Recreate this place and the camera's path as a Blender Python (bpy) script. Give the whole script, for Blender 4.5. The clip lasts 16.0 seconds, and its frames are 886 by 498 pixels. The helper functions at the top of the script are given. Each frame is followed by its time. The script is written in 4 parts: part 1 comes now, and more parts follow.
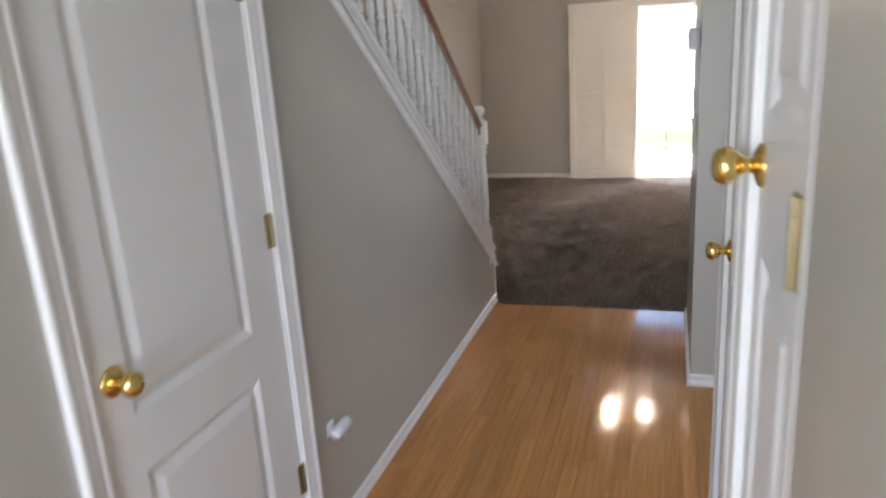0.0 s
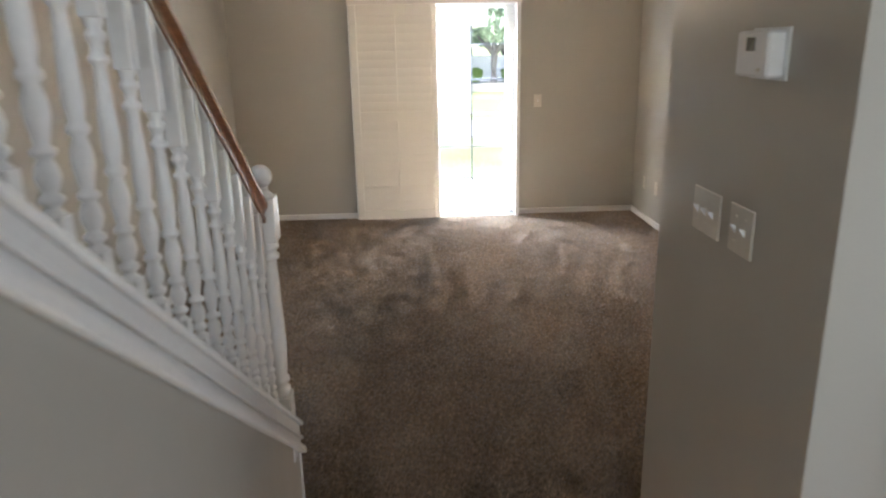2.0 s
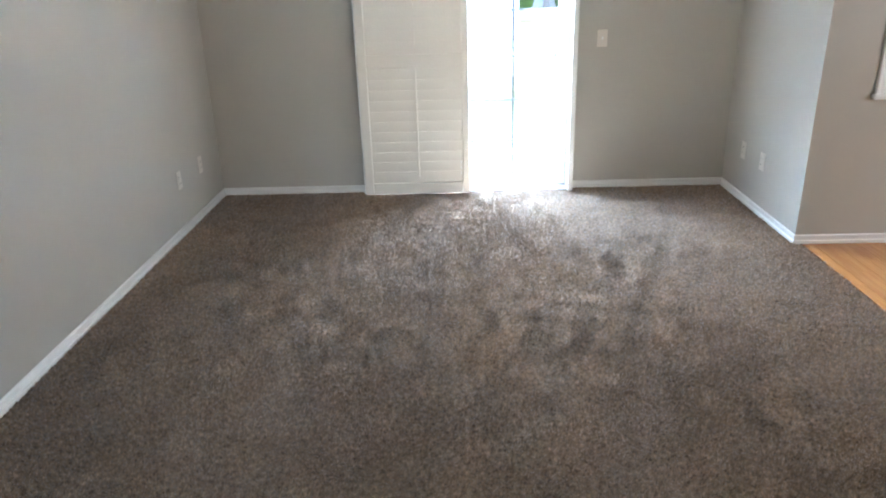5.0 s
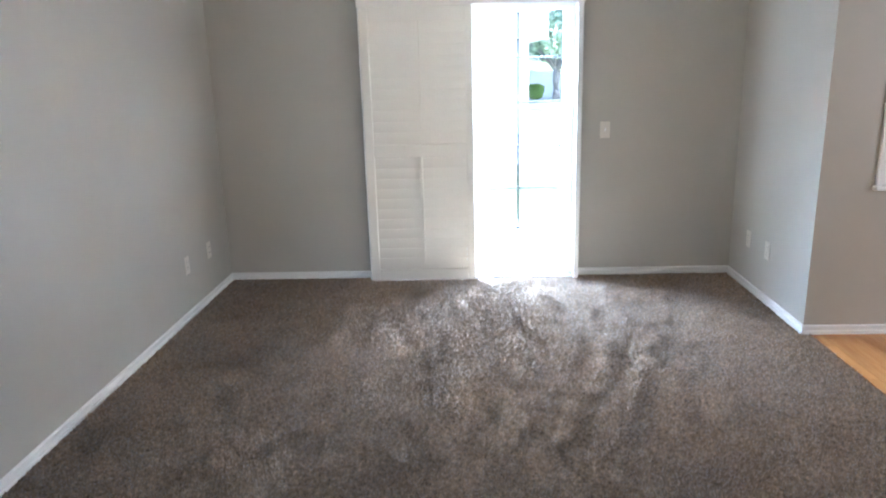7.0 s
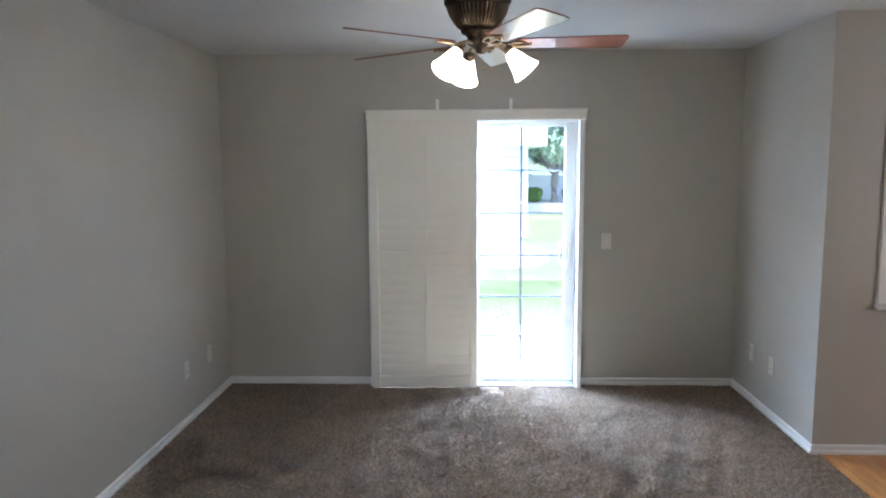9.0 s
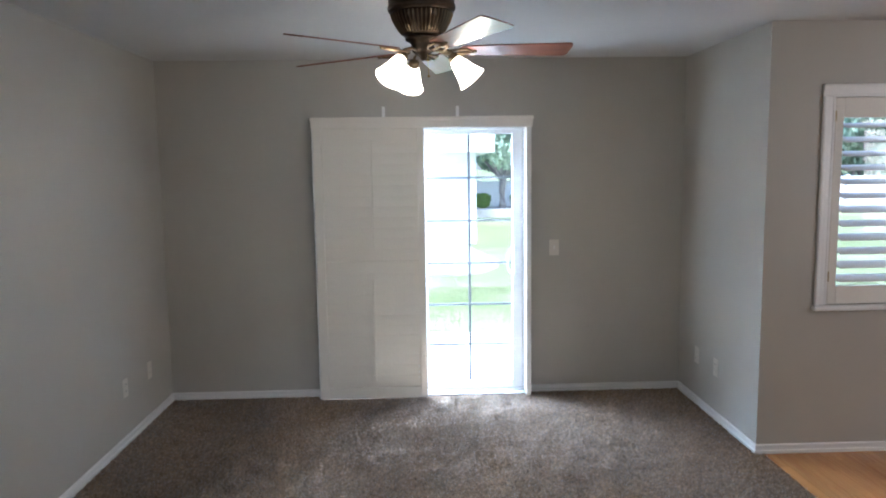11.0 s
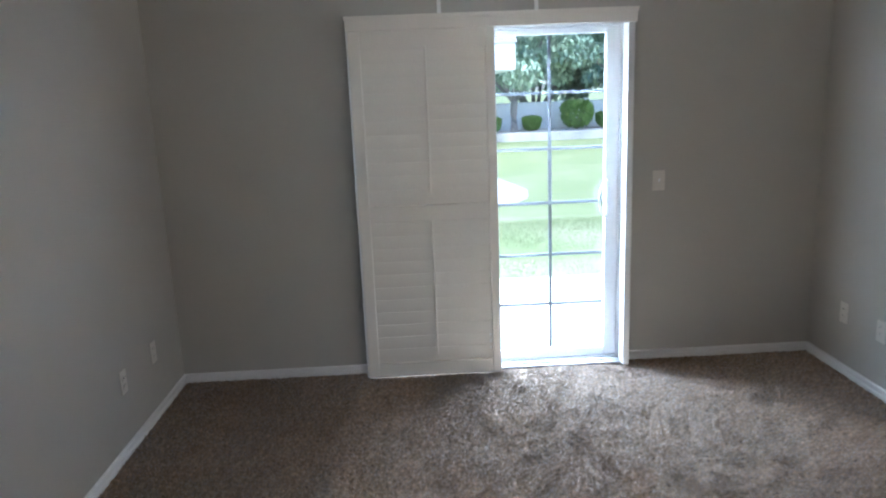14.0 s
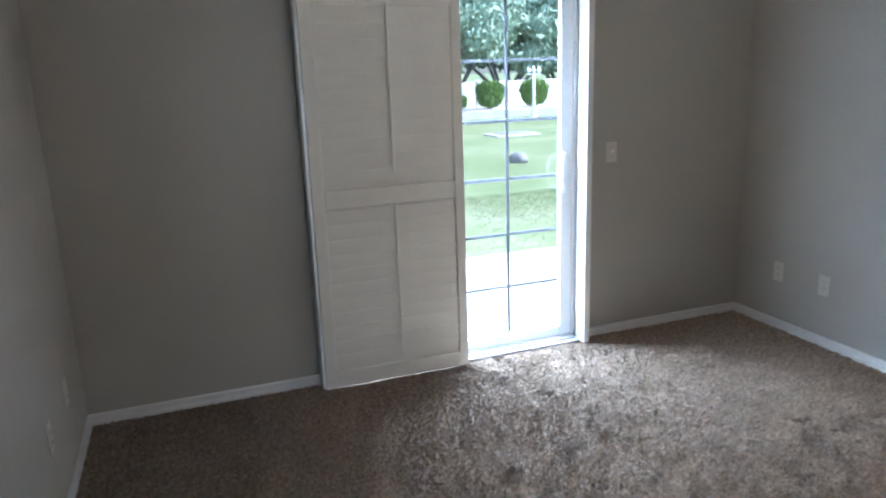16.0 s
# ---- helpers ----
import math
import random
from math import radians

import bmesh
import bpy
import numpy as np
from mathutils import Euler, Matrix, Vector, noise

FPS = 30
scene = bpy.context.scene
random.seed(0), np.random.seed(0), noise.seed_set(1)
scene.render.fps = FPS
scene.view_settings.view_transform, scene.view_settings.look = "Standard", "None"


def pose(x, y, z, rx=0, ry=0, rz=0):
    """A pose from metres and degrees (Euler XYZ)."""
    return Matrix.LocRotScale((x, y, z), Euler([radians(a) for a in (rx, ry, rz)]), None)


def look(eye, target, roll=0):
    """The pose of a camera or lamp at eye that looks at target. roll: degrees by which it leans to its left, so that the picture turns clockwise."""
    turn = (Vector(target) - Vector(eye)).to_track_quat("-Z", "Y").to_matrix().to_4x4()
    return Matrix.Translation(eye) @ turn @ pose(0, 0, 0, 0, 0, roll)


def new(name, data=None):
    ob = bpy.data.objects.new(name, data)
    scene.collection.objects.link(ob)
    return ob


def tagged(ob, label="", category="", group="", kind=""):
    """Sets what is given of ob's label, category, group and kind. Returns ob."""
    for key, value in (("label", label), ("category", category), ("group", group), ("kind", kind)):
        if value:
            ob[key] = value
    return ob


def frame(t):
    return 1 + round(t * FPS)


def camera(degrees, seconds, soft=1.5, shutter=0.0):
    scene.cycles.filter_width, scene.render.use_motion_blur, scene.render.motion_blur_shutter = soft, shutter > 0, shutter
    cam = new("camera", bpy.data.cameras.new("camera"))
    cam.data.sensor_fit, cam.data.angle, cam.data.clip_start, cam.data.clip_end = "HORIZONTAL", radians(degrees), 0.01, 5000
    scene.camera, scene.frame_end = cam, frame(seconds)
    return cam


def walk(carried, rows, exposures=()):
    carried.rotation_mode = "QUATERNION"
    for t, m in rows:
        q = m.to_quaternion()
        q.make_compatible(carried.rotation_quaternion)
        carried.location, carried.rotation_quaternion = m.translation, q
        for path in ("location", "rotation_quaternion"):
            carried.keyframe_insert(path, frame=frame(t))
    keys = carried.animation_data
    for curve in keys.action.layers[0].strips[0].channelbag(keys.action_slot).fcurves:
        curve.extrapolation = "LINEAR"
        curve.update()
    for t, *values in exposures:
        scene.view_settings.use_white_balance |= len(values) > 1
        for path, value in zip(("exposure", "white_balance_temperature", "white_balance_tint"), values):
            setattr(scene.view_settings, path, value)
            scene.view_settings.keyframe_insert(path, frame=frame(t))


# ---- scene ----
cam = camera(64.3, 16.0, soft=2.0, shutter=0.4)
PATH = [
    (0, (0.137, -0.217, 1.617), (-0.472, 1.611, 1.081), -3.7),
    (0.5, (-0.166, 0.254, 1.646), (-0.532, 2.157, 1.15), -3.5),
    (1, (-0.404, 0.735, 1.662), (-0.505, 2.663, 1.141), -0.9),
    (1.5, (-0.456, 1.308, 1.657), (-0.413, 3.239, 1.14), -1.5),
    (2, (-0.53, 1.87, 1.639), (-0.444, 3.788, 1.079), -1.1),
    (2.5, (-0.495, 2.382, 1.631), (-0.35, 4.266, 0.973), -0.3),
    (3, (-0.495, 2.86, 1.618), (-0.449, 4.732, 0.918), -0.8),
    (3.5, (-0.471, 3.199, 1.63), (-0.446, 5.052, 0.878), -1.4),
    (6, (-0.269, 3.443, 1.57), (-0.362, 5.316, 0.876), -1.8),
    (6.5, (-0.273, 3.436, 1.605), (-0.36, 5.344, 1.011), -1.6),
    (7, (-0.264, 3.434, 1.617), (-0.351, 5.364, 1.101), -1.6),
    (7.5, (-0.255, 3.43, 1.64), (-0.348, 5.384, 1.223), -1.7),
    (8, (-0.242, 3.422, 1.663), (-0.354, 5.391, 1.329), -1.5),
    (8.5, (-0.304, 3.418, 1.688), (-0.412, 5.397, 1.425), -0.8),
    (11, (-0.292, 3.473, 1.706), (-0.227, 5.459, 1.475), -0.8),
    (11.5, (-0.307, 3.496, 1.707), (-0.262, 5.48, 1.459), -0.9),
    (12, (-0.405, 3.555, 1.709), (-0.297, 5.537, 1.467), 0.3),
    (12.5, (-0.451, 3.651, 1.675), (-0.395, 5.624, 1.357), -0.5),
    (13, (-0.414, 3.913, 1.581), (-0.369, 5.882, 1.233), -1.1),
    (13.5, (-0.451, 4.256, 1.566), (-0.4, 6.223, 1.207), -1.0),
    (14, (-0.705, 4.609, 1.658), (-0.64, 6.559, 1.221), -2.3),
    (14.5, (-0.848, 4.922, 1.499), (-0.74, 6.859, 1.014), -4.4),
    (15, (-1.208, 5.206, 1.595), (-0.875, 7.104, 1.059), -2.4),
    (15.5, (-1.474, 5.251, 1.592), (-0.921, 7.105, 1.086), -5.2),
    (16, (-1.592, 5.193, 1.579), (-0.933, 7.017, 1.09), -2.0),
]
EXPOSURE = [(0.0, 3.12, 6050, 16), (0.5, 3.32, 5950, 13), (1.0, 3.2, 6000, 12), (2.0, 3.08, 6200, 12), (3.0, 3.16, 5700, 9), (3.5, 3.22, 5300, 5), (6.0, 3.5, 5080, 7), (7.0, 3.34, 5020, 8), (7.5, 3.06, 5030, 8), (8.5, 2.68, 5050, 8), (11.0, 2.49, 5120, 9), (13.0, 2.37, 4980, 8), (14.5, 2.26, 5000, 8), (16.0, 2.18, 5000, 8)]
walk(cam, [(t, look(eye, target, roll)) for t, eye, target, roll in PATH], EXPOSURE)

# ---- world, sun, lamps and exposure ----
world = bpy.data.worlds.new("world")
scene.world = world
world.use_nodes = True
wn = world.node_tree.nodes
sky = wn.new("ShaderNodeTexSky")
sky.sky_type = "NISHITA"
sky.sun_disc = False
SUN_EL, SUN_AZ = radians(58), radians(122)      # azimuth from +y towards +x
sky.sun_elevation, sky.sun_rotation = SUN_EL, SUN_AZ
sky.air_density, sky.dust_density, sky.ozone_density = 1.0, 2.5, 1.0
wn["Background"].inputs["Strength"].default_value = 0.15
world.node_tree.links.new(sky.outputs["Color"], wn["Background"].inputs["Color"])

sun_data = bpy.data.lights.new("sun", "SUN")
sun_data.energy, sun_data.angle, sun_data.color = 2.2, radians(4), (1.0, 0.96, 0.9)
sun = new("sun", sun_data)
sun.matrix_world = look((30 * math.sin(SUN_AZ) * math.cos(SUN_EL), 30 * math.cos(SUN_AZ) * math.cos(SUN_EL), 30 * math.sin(SUN_EL)), (0, 0, 0))


def area_lamp(name, eye, target, w, h, power, colour):
    data = bpy.data.lights.new(name, "AREA")
    data.shape, data.size, data.size_y, data.energy, data.color = "RECTANGLE", w, h, power, colour
    ob = new(name, data)
    ob.matrix_world = look(eye, target)
    return ob


# area lamps: daylight in the front doorway, which the walk never faces, plus added fills
# added lamp outside, strengthens the sky light through the patio door
area_lamp("patio_sky_fill", (-0.2, 9.85, 3.2), (-0.2, 8.2, 0.0), 3.0, 1.7, 285, (0.87, 0.935, 1.0))
# added cool fill at the closed passage end, brightens the stair wall
area_lamp("passage_fill", (1.46, 2.59, 1.3), (0.0, 2.59, 1.2), 0.8, 1.6, 1.7, (0.84, 0.92, 1.0))
# added warm fill before the windowless east wall, aimed at the window wall
area_lamp("dining_warm_fill", (4.62, 5.2, 1.6), (2.2, 7.4, 1.0), 1.5, 1.2, 9.5, (1.0, 0.84, 0.70))
area_lamp("doorway_daylight", (-0.30, -1.66, 1.40), (-0.30, 2.0, 1.45), 0.86, 1.25, 4.6, (0.84, 0.92, 1.0))
# added fill high in the closed stairwell, no window behind it
area_lamp("landing_fill", (-1.6, -1.2, 4.4), (-1.6, 1.5, 2.6), 0.9, 0.9, 9, (0.84, 0.92, 1.0))

# ---- materials ----
def material(name, rough=0.5, metal=0.0, spec=0.5):
    m = bpy.data.materials.new(name)
    m.use_nodes = True
    b = m.node_tree.nodes["Principled BSDF"]
    b.inputs["Roughness"].default_value = rough
    b.inputs["Metallic"].default_value = metal
    b.inputs["Specular IOR Level"].default_value = spec
    return m, m.node_tree.nodes, m.node_tree.links, b


def coords(nodes, links, scale=(1, 1, 1), kind="Object"):
    tc, mp = nodes.new("ShaderNodeTexCoord"), nodes.new("ShaderNodeMapping")
    mp.inputs["Scale"].default_value = scale
    links.new(tc.outputs[kind], mp.inputs["Vector"])
    return mp.outputs["Vector"]


def noise_tex(nodes, links, vec, scale, detail=4.0, rough=0.55):
    n = nodes.new("ShaderNodeTexNoise")
    n.inputs["Scale"].default_value, n.inputs["Detail"].default_value, n.inputs["Roughness"].default_value = scale, detail, rough
    links.new(vec, n.inputs["Vector"])
    return n.outputs["Fac"]


def ramp(nodes, links, fac, stops):
    r = nodes.new("ShaderNodeValToRGB")
    e = r.color_ramp.elements
    while len(e) < len(stops):
        e.new(0.5)
    for el, (p, c) in zip(e, stops):
        el.position, el.color = p, (*c, 1)
    links.new(fac, r.inputs["Fac"])
    return r.outputs["Color"]


def mixed(nodes, links, a, b, fac, mode="MIX"):
    m = nodes.new("ShaderNodeMix")
    m.data_type, m.blend_type = "RGBA", mode
    for sock, v in ((m.inputs[6], a), (m.inputs[7], b), (m.inputs[0], fac)):
        if hasattr(v, "is_linked"):
            links.new(v, sock)
        else:
            sock.default_value = (*v, 1) if isinstance(v, tuple) else v
    return m.outputs[2]


def bump(nodes, links, bsdf, height, strength, dist):
    b = nodes.new("ShaderNodeBump")
    b.inputs["Strength"].default_value, b.inputs["Distance"].default_value = strength, dist
    links.new(height, b.inputs["Height"])
    links.new(b.outputs["Normal"], bsdf.inputs["Normal"])


def shade(c, k):
    return tuple(min(1.0, v * k) for v in c)


def painted(name, colour, rough=0.5, var=0.05, grain=180.0, relief=0.12, big=1.3, spec=0.4):
    m, n, l, b = material(name, rough, 0.0, spec)
    v = coords(n, l)
    broad = ramp(n, l, noise_tex(n, l, v, big, 3), [(0.3, shade(colour, 1 - var)), (0.7, shade(colour, 1 + var))])
    fine = noise_tex(n, l, v, grain, 3)
    col = mixed(n, l, broad, ramp(n, l, fine, [(0.35, (0.93, 0.93, 0.93)), (0.65, (1, 1, 1))]), 0.5, "MULTIPLY")
    l.new(col, b.inputs["Base Color"])
    rg = n.new("ShaderNodeMapRange")
    rg.inputs["To Min"].default_value, rg.inputs["To Max"].default_value = rough - 0.06, rough + 0.08
    l.new(noise_tex(n, l, v, 9.0, 3), rg.inputs["Value"])
    l.new(rg.outputs["Result"], b.inputs["Roughness"])
    bump(n, l, b, fine, relief, 0.002)
    return m


WALL = painted("greige_wall_paint", (0.453, 0.431, 0.381), 0.34, 0.035, 260, 0.18, 1.1)
CEIL = painted("white_ceiling_texture", (0.60, 0.59, 0.57), 0.8, 0.03, 70, 0.5, 1.0)
TRIM = painted("white_gloss_trim_paint", (0.80, 0.79, 0.77), 0.30, 0.02, 60, 0.05, 2.0)
DOORW = painted("white_door_enamel", (0.80, 0.795, 0.785), 0.34, 0.02, 320, 0.10, 2.0)
SHUT = painted("ivory_shutter_paint", (0.74, 0.70, 0.63), 0.42, 0.02, 90, 0.05, 2.0)
VINYL = painted("white_vinyl", (0.84, 0.85, 0.86), 0.6, 0.02, 40, 0.03, 2.0)
TRACK = painted("grey_aluminium_track", (0.34, 0.34, 0.35), 0.45, 0.08, 60, 0.05)
MUNTIN = painted("grey_grille_bar", (0.18, 0.19, 0.205), 0.4, 0.04, 60, 0.03)
PLATE = painted("almond_switch_plastic", (0.66, 0.625, 0.555), 0.35, 0.02, 60, 0.02)
DARKP = painted("dark_slot", (0.05, 0.05, 0.05), 0.5, 0.05)
LCD = painted("grey_display", (0.16, 0.17, 0.15), 0.25, 0.05)
RUBBER = painted("white_rubber", (0.72, 0.72, 0.72), 0.6, 0.04)
SIDING = painted("white_house_siding", (0.72, 0.72, 0.705), 0.6, 0.05, 30, 0.1)
ROOF = painted("grey_roof_shingle", (0.20, 0.19, 0.18), 0.9, 0.2, 20, 0.4)
STONE = painted("grey_rough_stone", (0.18, 0.17, 0.16), 0.9, 0.3, 14, 0.5, 3.0)


def metal(name, colour, rough, var=0.1):
    m, n, l, b = material(name, rough, 1.0)
    v = coords(n, l)
    l.new(ramp(n, l, noise_tex(n, l, v, 40, 4), [(0.3, shade(colour, 1 - var)), (0.7, shade(colour, 1 + var))]), b.inputs["Base Color"])
    rg = n.new("ShaderNodeMapRange")
    rg.inputs["To Min"].default_value, rg.inputs["To Max"].default_value = max(0.02, rough - 0.05), rough + 0.12
    l.new(noise_tex(n, l, v, 120, 3), rg.inputs["Value"])
    l.new(rg.outputs["Result"], b.inputs["Roughness"])
    return m


BRASS = metal("polished_brass", (0.80, 0.58, 0.20), 0.12)
OLDBRASS = metal("dull_brass_hinge", (0.34, 0.27, 0.15), 0.38)
BRONZE = metal("dark_antique_bronze", (0.075, 0.055, 0.04), 0.42, 0.2)
BRONZEL = metal("rubbed_bronze_arm", (0.22, 0.165, 0.10), 0.32, 0.2)


def timber(name, dark, light, rough, axis, stretch=9.0, rnd=0.0, coat=0.0):
    """Grain that runs along the given axis; rnd: how far single pieces differ in tone."""
    m, n, l, b = material(name, rough, 0.0, 0.5)
    sc = [stretch, stretch, stretch]
    sc[axis] = 0.55
    tc, mp = n.new("ShaderNodeTexCoord"), n.new("ShaderNodeMapping")
    mp.inputs["Scale"].default_value = sc
    l.new(tc.outputs["Object"], mp.inputs["Vector"])
    oi = n.new("ShaderNodeObjectInfo")
    off = n.new("ShaderNodeVectorMath")
    off.operation = "MULTIPLY_ADD"
    l.new(oi.outputs["Random"], off.inputs[0])
    off.inputs[1].default_value = (37.0, 53.0, 71.0)
    l.new(mp.outputs["Vector"], off.inputs[2])
    v = off.outputs["Vector"]
    g = noise_tex(n, l, v, 5.0, 6, 0.62)
    col = ramp(n, l, g, [(0.28, dark), (0.5, tuple((p + q) / 2 for p, q in zip(dark, light))), (0.72, light)])
    if rnd:
        mr = n.new("ShaderNodeMapRange")
        mr.inputs["To Min"].default_value, mr.inputs["To Max"].default_value = 1 - rnd, 1 + rnd
        l.new(oi.outputs["Random"], mr.inputs["Value"])
        cmb = n.new("ShaderNodeCombineColor")
        for k in ("Red", "Green", "Blue"):
            l.new(mr.outputs["Result"], cmb.inputs[k])
        col = mixed(n, l, col, cmb.outputs["Color"], 1.0, "MULTIPLY")
    l.new(col, b.inputs["Base Color"])
    rg = n.new("ShaderNodeMapRange")
    rg.inputs["To Min"].default_value, rg.inputs["To Max"].default_value = rough - 0.04, rough + 0.1
    l.new(noise_tex(n, l, v, 2.0, 3), rg.inputs["Value"])
    l.new(rg.outputs["Result"], b.inputs["Roughness"])
    b.inputs["Coat Weight"].default_value = coat
    b.inputs["Coat Roughness"].default_value = 0.08
    bump(n, l, b, g, 0.05, 0.001)
    return m


LAMINATE = timber("honey_maple_laminate", (0.40, 0.168, 0.044), (0.54, 0.272, 0.084), 0.065, 1, 14.0, 0.12)
RAILWOOD = timber("stained_oak_handrail", (0.15, 0.048, 0.014), (0.34, 0.13, 0.04), 0.32, 1, 22.0, 0.0, 0.1)
BLADEWOOD = timber("cherry_fan_blade_veneer", (0.13, 0.042, 0.02), (0.26, 0.095, 0.05), 0.30, 0, 18.0, 0.1, 0.3)


def carpet_mat(name, pile):
    m, n, l, b = material(name, 0.64, 0.0, 0.36)
    v = coords(n, l)
    broad = noise_tex(n, l, v, 1.7, 3, 0.55)
    mid = noise_tex(n, l, coords(n, l, (1.0, 1.25, 1.0)), 6.0, 4, 0.6)
    sum_ = n.new("ShaderNodeMath")
    sum_.operation = "MULTIPLY_ADD"
    sum_.inputs[1].default_value = 0.75
    l.new(mid, sum_.inputs[0])
    half = n.new("ShaderNodeMath")
    half.operation = "MULTIPLY"
    half.inputs[1].default_value = 0.45
    l.new(broad, half.inputs[0])
    l.new(half.outputs[0], sum_.inputs[2])
    tone = ramp(n, l, sum_.outputs[0], [(0.38, (0.365, 0.262, 0.170)), (0.60, (0.43, 0.316, 0.214)), (0.82, (0.50, 0.382, 0.273))])
    if pile:
        ge = n.new("ShaderNodeNewGeometry")
        speck = ramp(n, l, ge.outputs["Random Per Island"], [(0.0, (0.52, 0.50, 0.48)), (0.25, (0.86, 0.85, 0.84)), (0.75, (1.08, 1.07, 1.06)), (1.0, (1.38, 1.36, 1.34))])
    else:
        speck = ramp(n, l, noise_tex(n, l, v, 190, 2), [(0.3, (0.5, 0.5, 0.5)), (0.7, (1.1, 1.1, 1.1))])
    clump = ramp(n, l, noise_tex(n, l, v, 46, 3, 0.65), [(0.33, (0.50, 0.475, 0.45)), (0.5, (0.94, 0.93, 0.92)), (0.68, (1.42, 1.41, 1.39))])
    tone = mixed(n, l, tone, clump, 1.0, "MULTIPLY")
    l.new(mixed(n, l, tone, speck, 1.0, "MULTIPLY"), b.inputs["Base Color"])
    b.inputs["Sheen Weight"].default_value = 1.0
    b.inputs["Sheen Roughness"].default_value = 0.35
    b.inputs["Sheen Tint"].default_value = (0.95, 0.97, 1.0, 1)
    if pile:
        soft = n.new("ShaderNodeVectorMath")
        soft.operation = "MULTIPLY_ADD"
        soft.inputs[1].default_value = (0.20, 0.20, 0.20)
        # nap: brushed patches lean towards the door or away from it
        nap = n.new("ShaderNodeMapRange")
        nap.inputs["From Min"].default_value, nap.inputs["From Max"].default_value = 0.36, 0.66
        nap.inputs["To Min"].default_value, nap.inputs["To Max"].default_value = -0.02, 0.14
        l.new(noise_tex(n, l, coords(n, l, (1.25, 0.75, 1.0)), 2.1, 4, 0.58), nap.inputs["Value"])
        tilt = n.new("ShaderNodeCombineXYZ")
        tilt.inputs["Z"].default_value = 0.78
        l.new(nap.outputs["Result"], tilt.inputs["Y"])
        l.new(tilt.outputs["Vector"], soft.inputs[2])
        l.new(ge.outputs["Normal"], soft.inputs[0])
        unit = n.new("ShaderNodeVectorMath")
        unit.operation = "NORMALIZE"
        l.new(soft.outputs["Vector"], unit.inputs[0])
        l.new(unit.outputs["Vector"], b.inputs["Normal"])
    else:
        bump(n, l, b, noise_tex(n, l, v, 170, 3), 0.8, 0.006)
    return m


CARPET, PILE = carpet_mat("brown_carpet_backing", False), carpet_mat("brown_carpet_pile", True)


def glass_mat(name, tint=(1, 1, 1)):
    m, n, l, b = material(name, 0.0)
    b.inputs["Base Color"].default_value = (*tint, 1)
    b.inputs["Transmission Weight"].default_value = 1.0
    b.inputs["IOR"].default_value = 1.45
    return m


GLASS = glass_mat("clear_window_glass", (0.96, 0.985, 0.975))


def lit_glass(name, strength):
    m, n, l, b = material(name, 0.35)
    v = coords(n, l)
    l.new(ramp(n, l, noise_tex(n, l, v, 22, 4), [(0.3, (0.80, 0.78, 0.72)), (0.7, (0.92, 0.90, 0.86))]), b.inputs["Base Color"])
    b.inputs["Transmission Weight"].default_value = 0.25
    b.inputs["Emission Color"].default_value = (1.0, 0.80, 0.55, 1)
    b.inputs["Emission Strength"].default_value = strength
    return m


SHADE_LIT = lit_glass("frosted_glass_lit", 1.6)


def concrete_mat():
    m, n, l, b = material("pale_concrete", 0.85, 0, 0.3)
    v = coords(n, l)
    c = ramp(n, l, noise_tex(n, l, v, 1.1, 5), [(0.3, (0.34, 0.33, 0.31)), (0.7, (0.43, 0.42, 0.40))])
    f = noise_tex(n, l, v, 60, 4)
    l.new(mixed(n, l, c, ramp(n, l, f, [(0.3, (0.85, 0.85, 0.85)), (0.7, (1, 1, 1))]), 1.0, "MULTIPLY"), b.inputs["Base Color"])
    bump(n, l, b, f, 0.3, 0.003)
    return m


CONCRETE = concrete_mat()


def grass_mat(name, blades):
    m, n, l, b = material(name, 0.95, 0, 0.05)
    v = coords(n, l)
    c = ramp(n, l, noise_tex(n, l, v, 0.45, 5, 0.6), [(0.30, (0.14, 0.165, 0.08)), (0.52, (0.175, 0.195, 0.105)), (0.74, (0.26, 0.26, 0.17))])
    if blades:
        ge = n.new("ShaderNodeNewGeometry")
        f = ramp(n, l, ge.outputs["Random Per Island"], [(0, (0.85, 0.88, 0.85)), (1, (1.2, 1.2, 1.15))])
        soft = n.new("ShaderNodeVectorMath")
        soft.operation = "MULTIPLY_ADD"
        soft.inputs[1].default_value = (0.3, 0.3, 0.3)
        soft.inputs[2].default_value = (0.0, 0.0, 0.8)
        l.new(ge.outputs["Normal"], soft.inputs[0])
        unit = n.new("ShaderNodeVectorMath")
        unit.operation = "NORMALIZE"
        l.new(soft.outputs["Vector"], unit.inputs[0])
        l.new(unit.outputs["Vector"], b.inputs["Normal"])
    else:
        f = ramp(n, l, noise_tex(n, l, v, 40, 5), [(0.3, (0.6, 0.62, 0.6)), (0.7, (1.15, 1.15, 1.1))])
    l.new(mixed(n, l, c, f, 1.0, "MULTIPLY"), b.inputs["Base Color"])
    return m


LAWN, BLADES = grass_mat("lawn_grass", False), grass_mat("lawn_blades", True)


def leaf_mat(name, a, c):
    m, n, l, b = material(name, 0.55, 0, 0.3)
    ge = n.new("ShaderNodeNewGeometry")
    l.new(ramp(n, l, ge.outputs["Random Per Island"], [(0, a), (1, c)]), b.inputs["Base Color"])
    b.inputs["Subsurface Weight"].default_value = 0.0
    return m


LEAF = leaf_mat("tree_leaves", (0.16, 0.22, 0.15), (0.36, 0.44, 0.31))
HEDGE = leaf_mat("clipped_shrub_leaves", (0.08, 0.14, 0.03), (0.18, 0.26, 0.06))
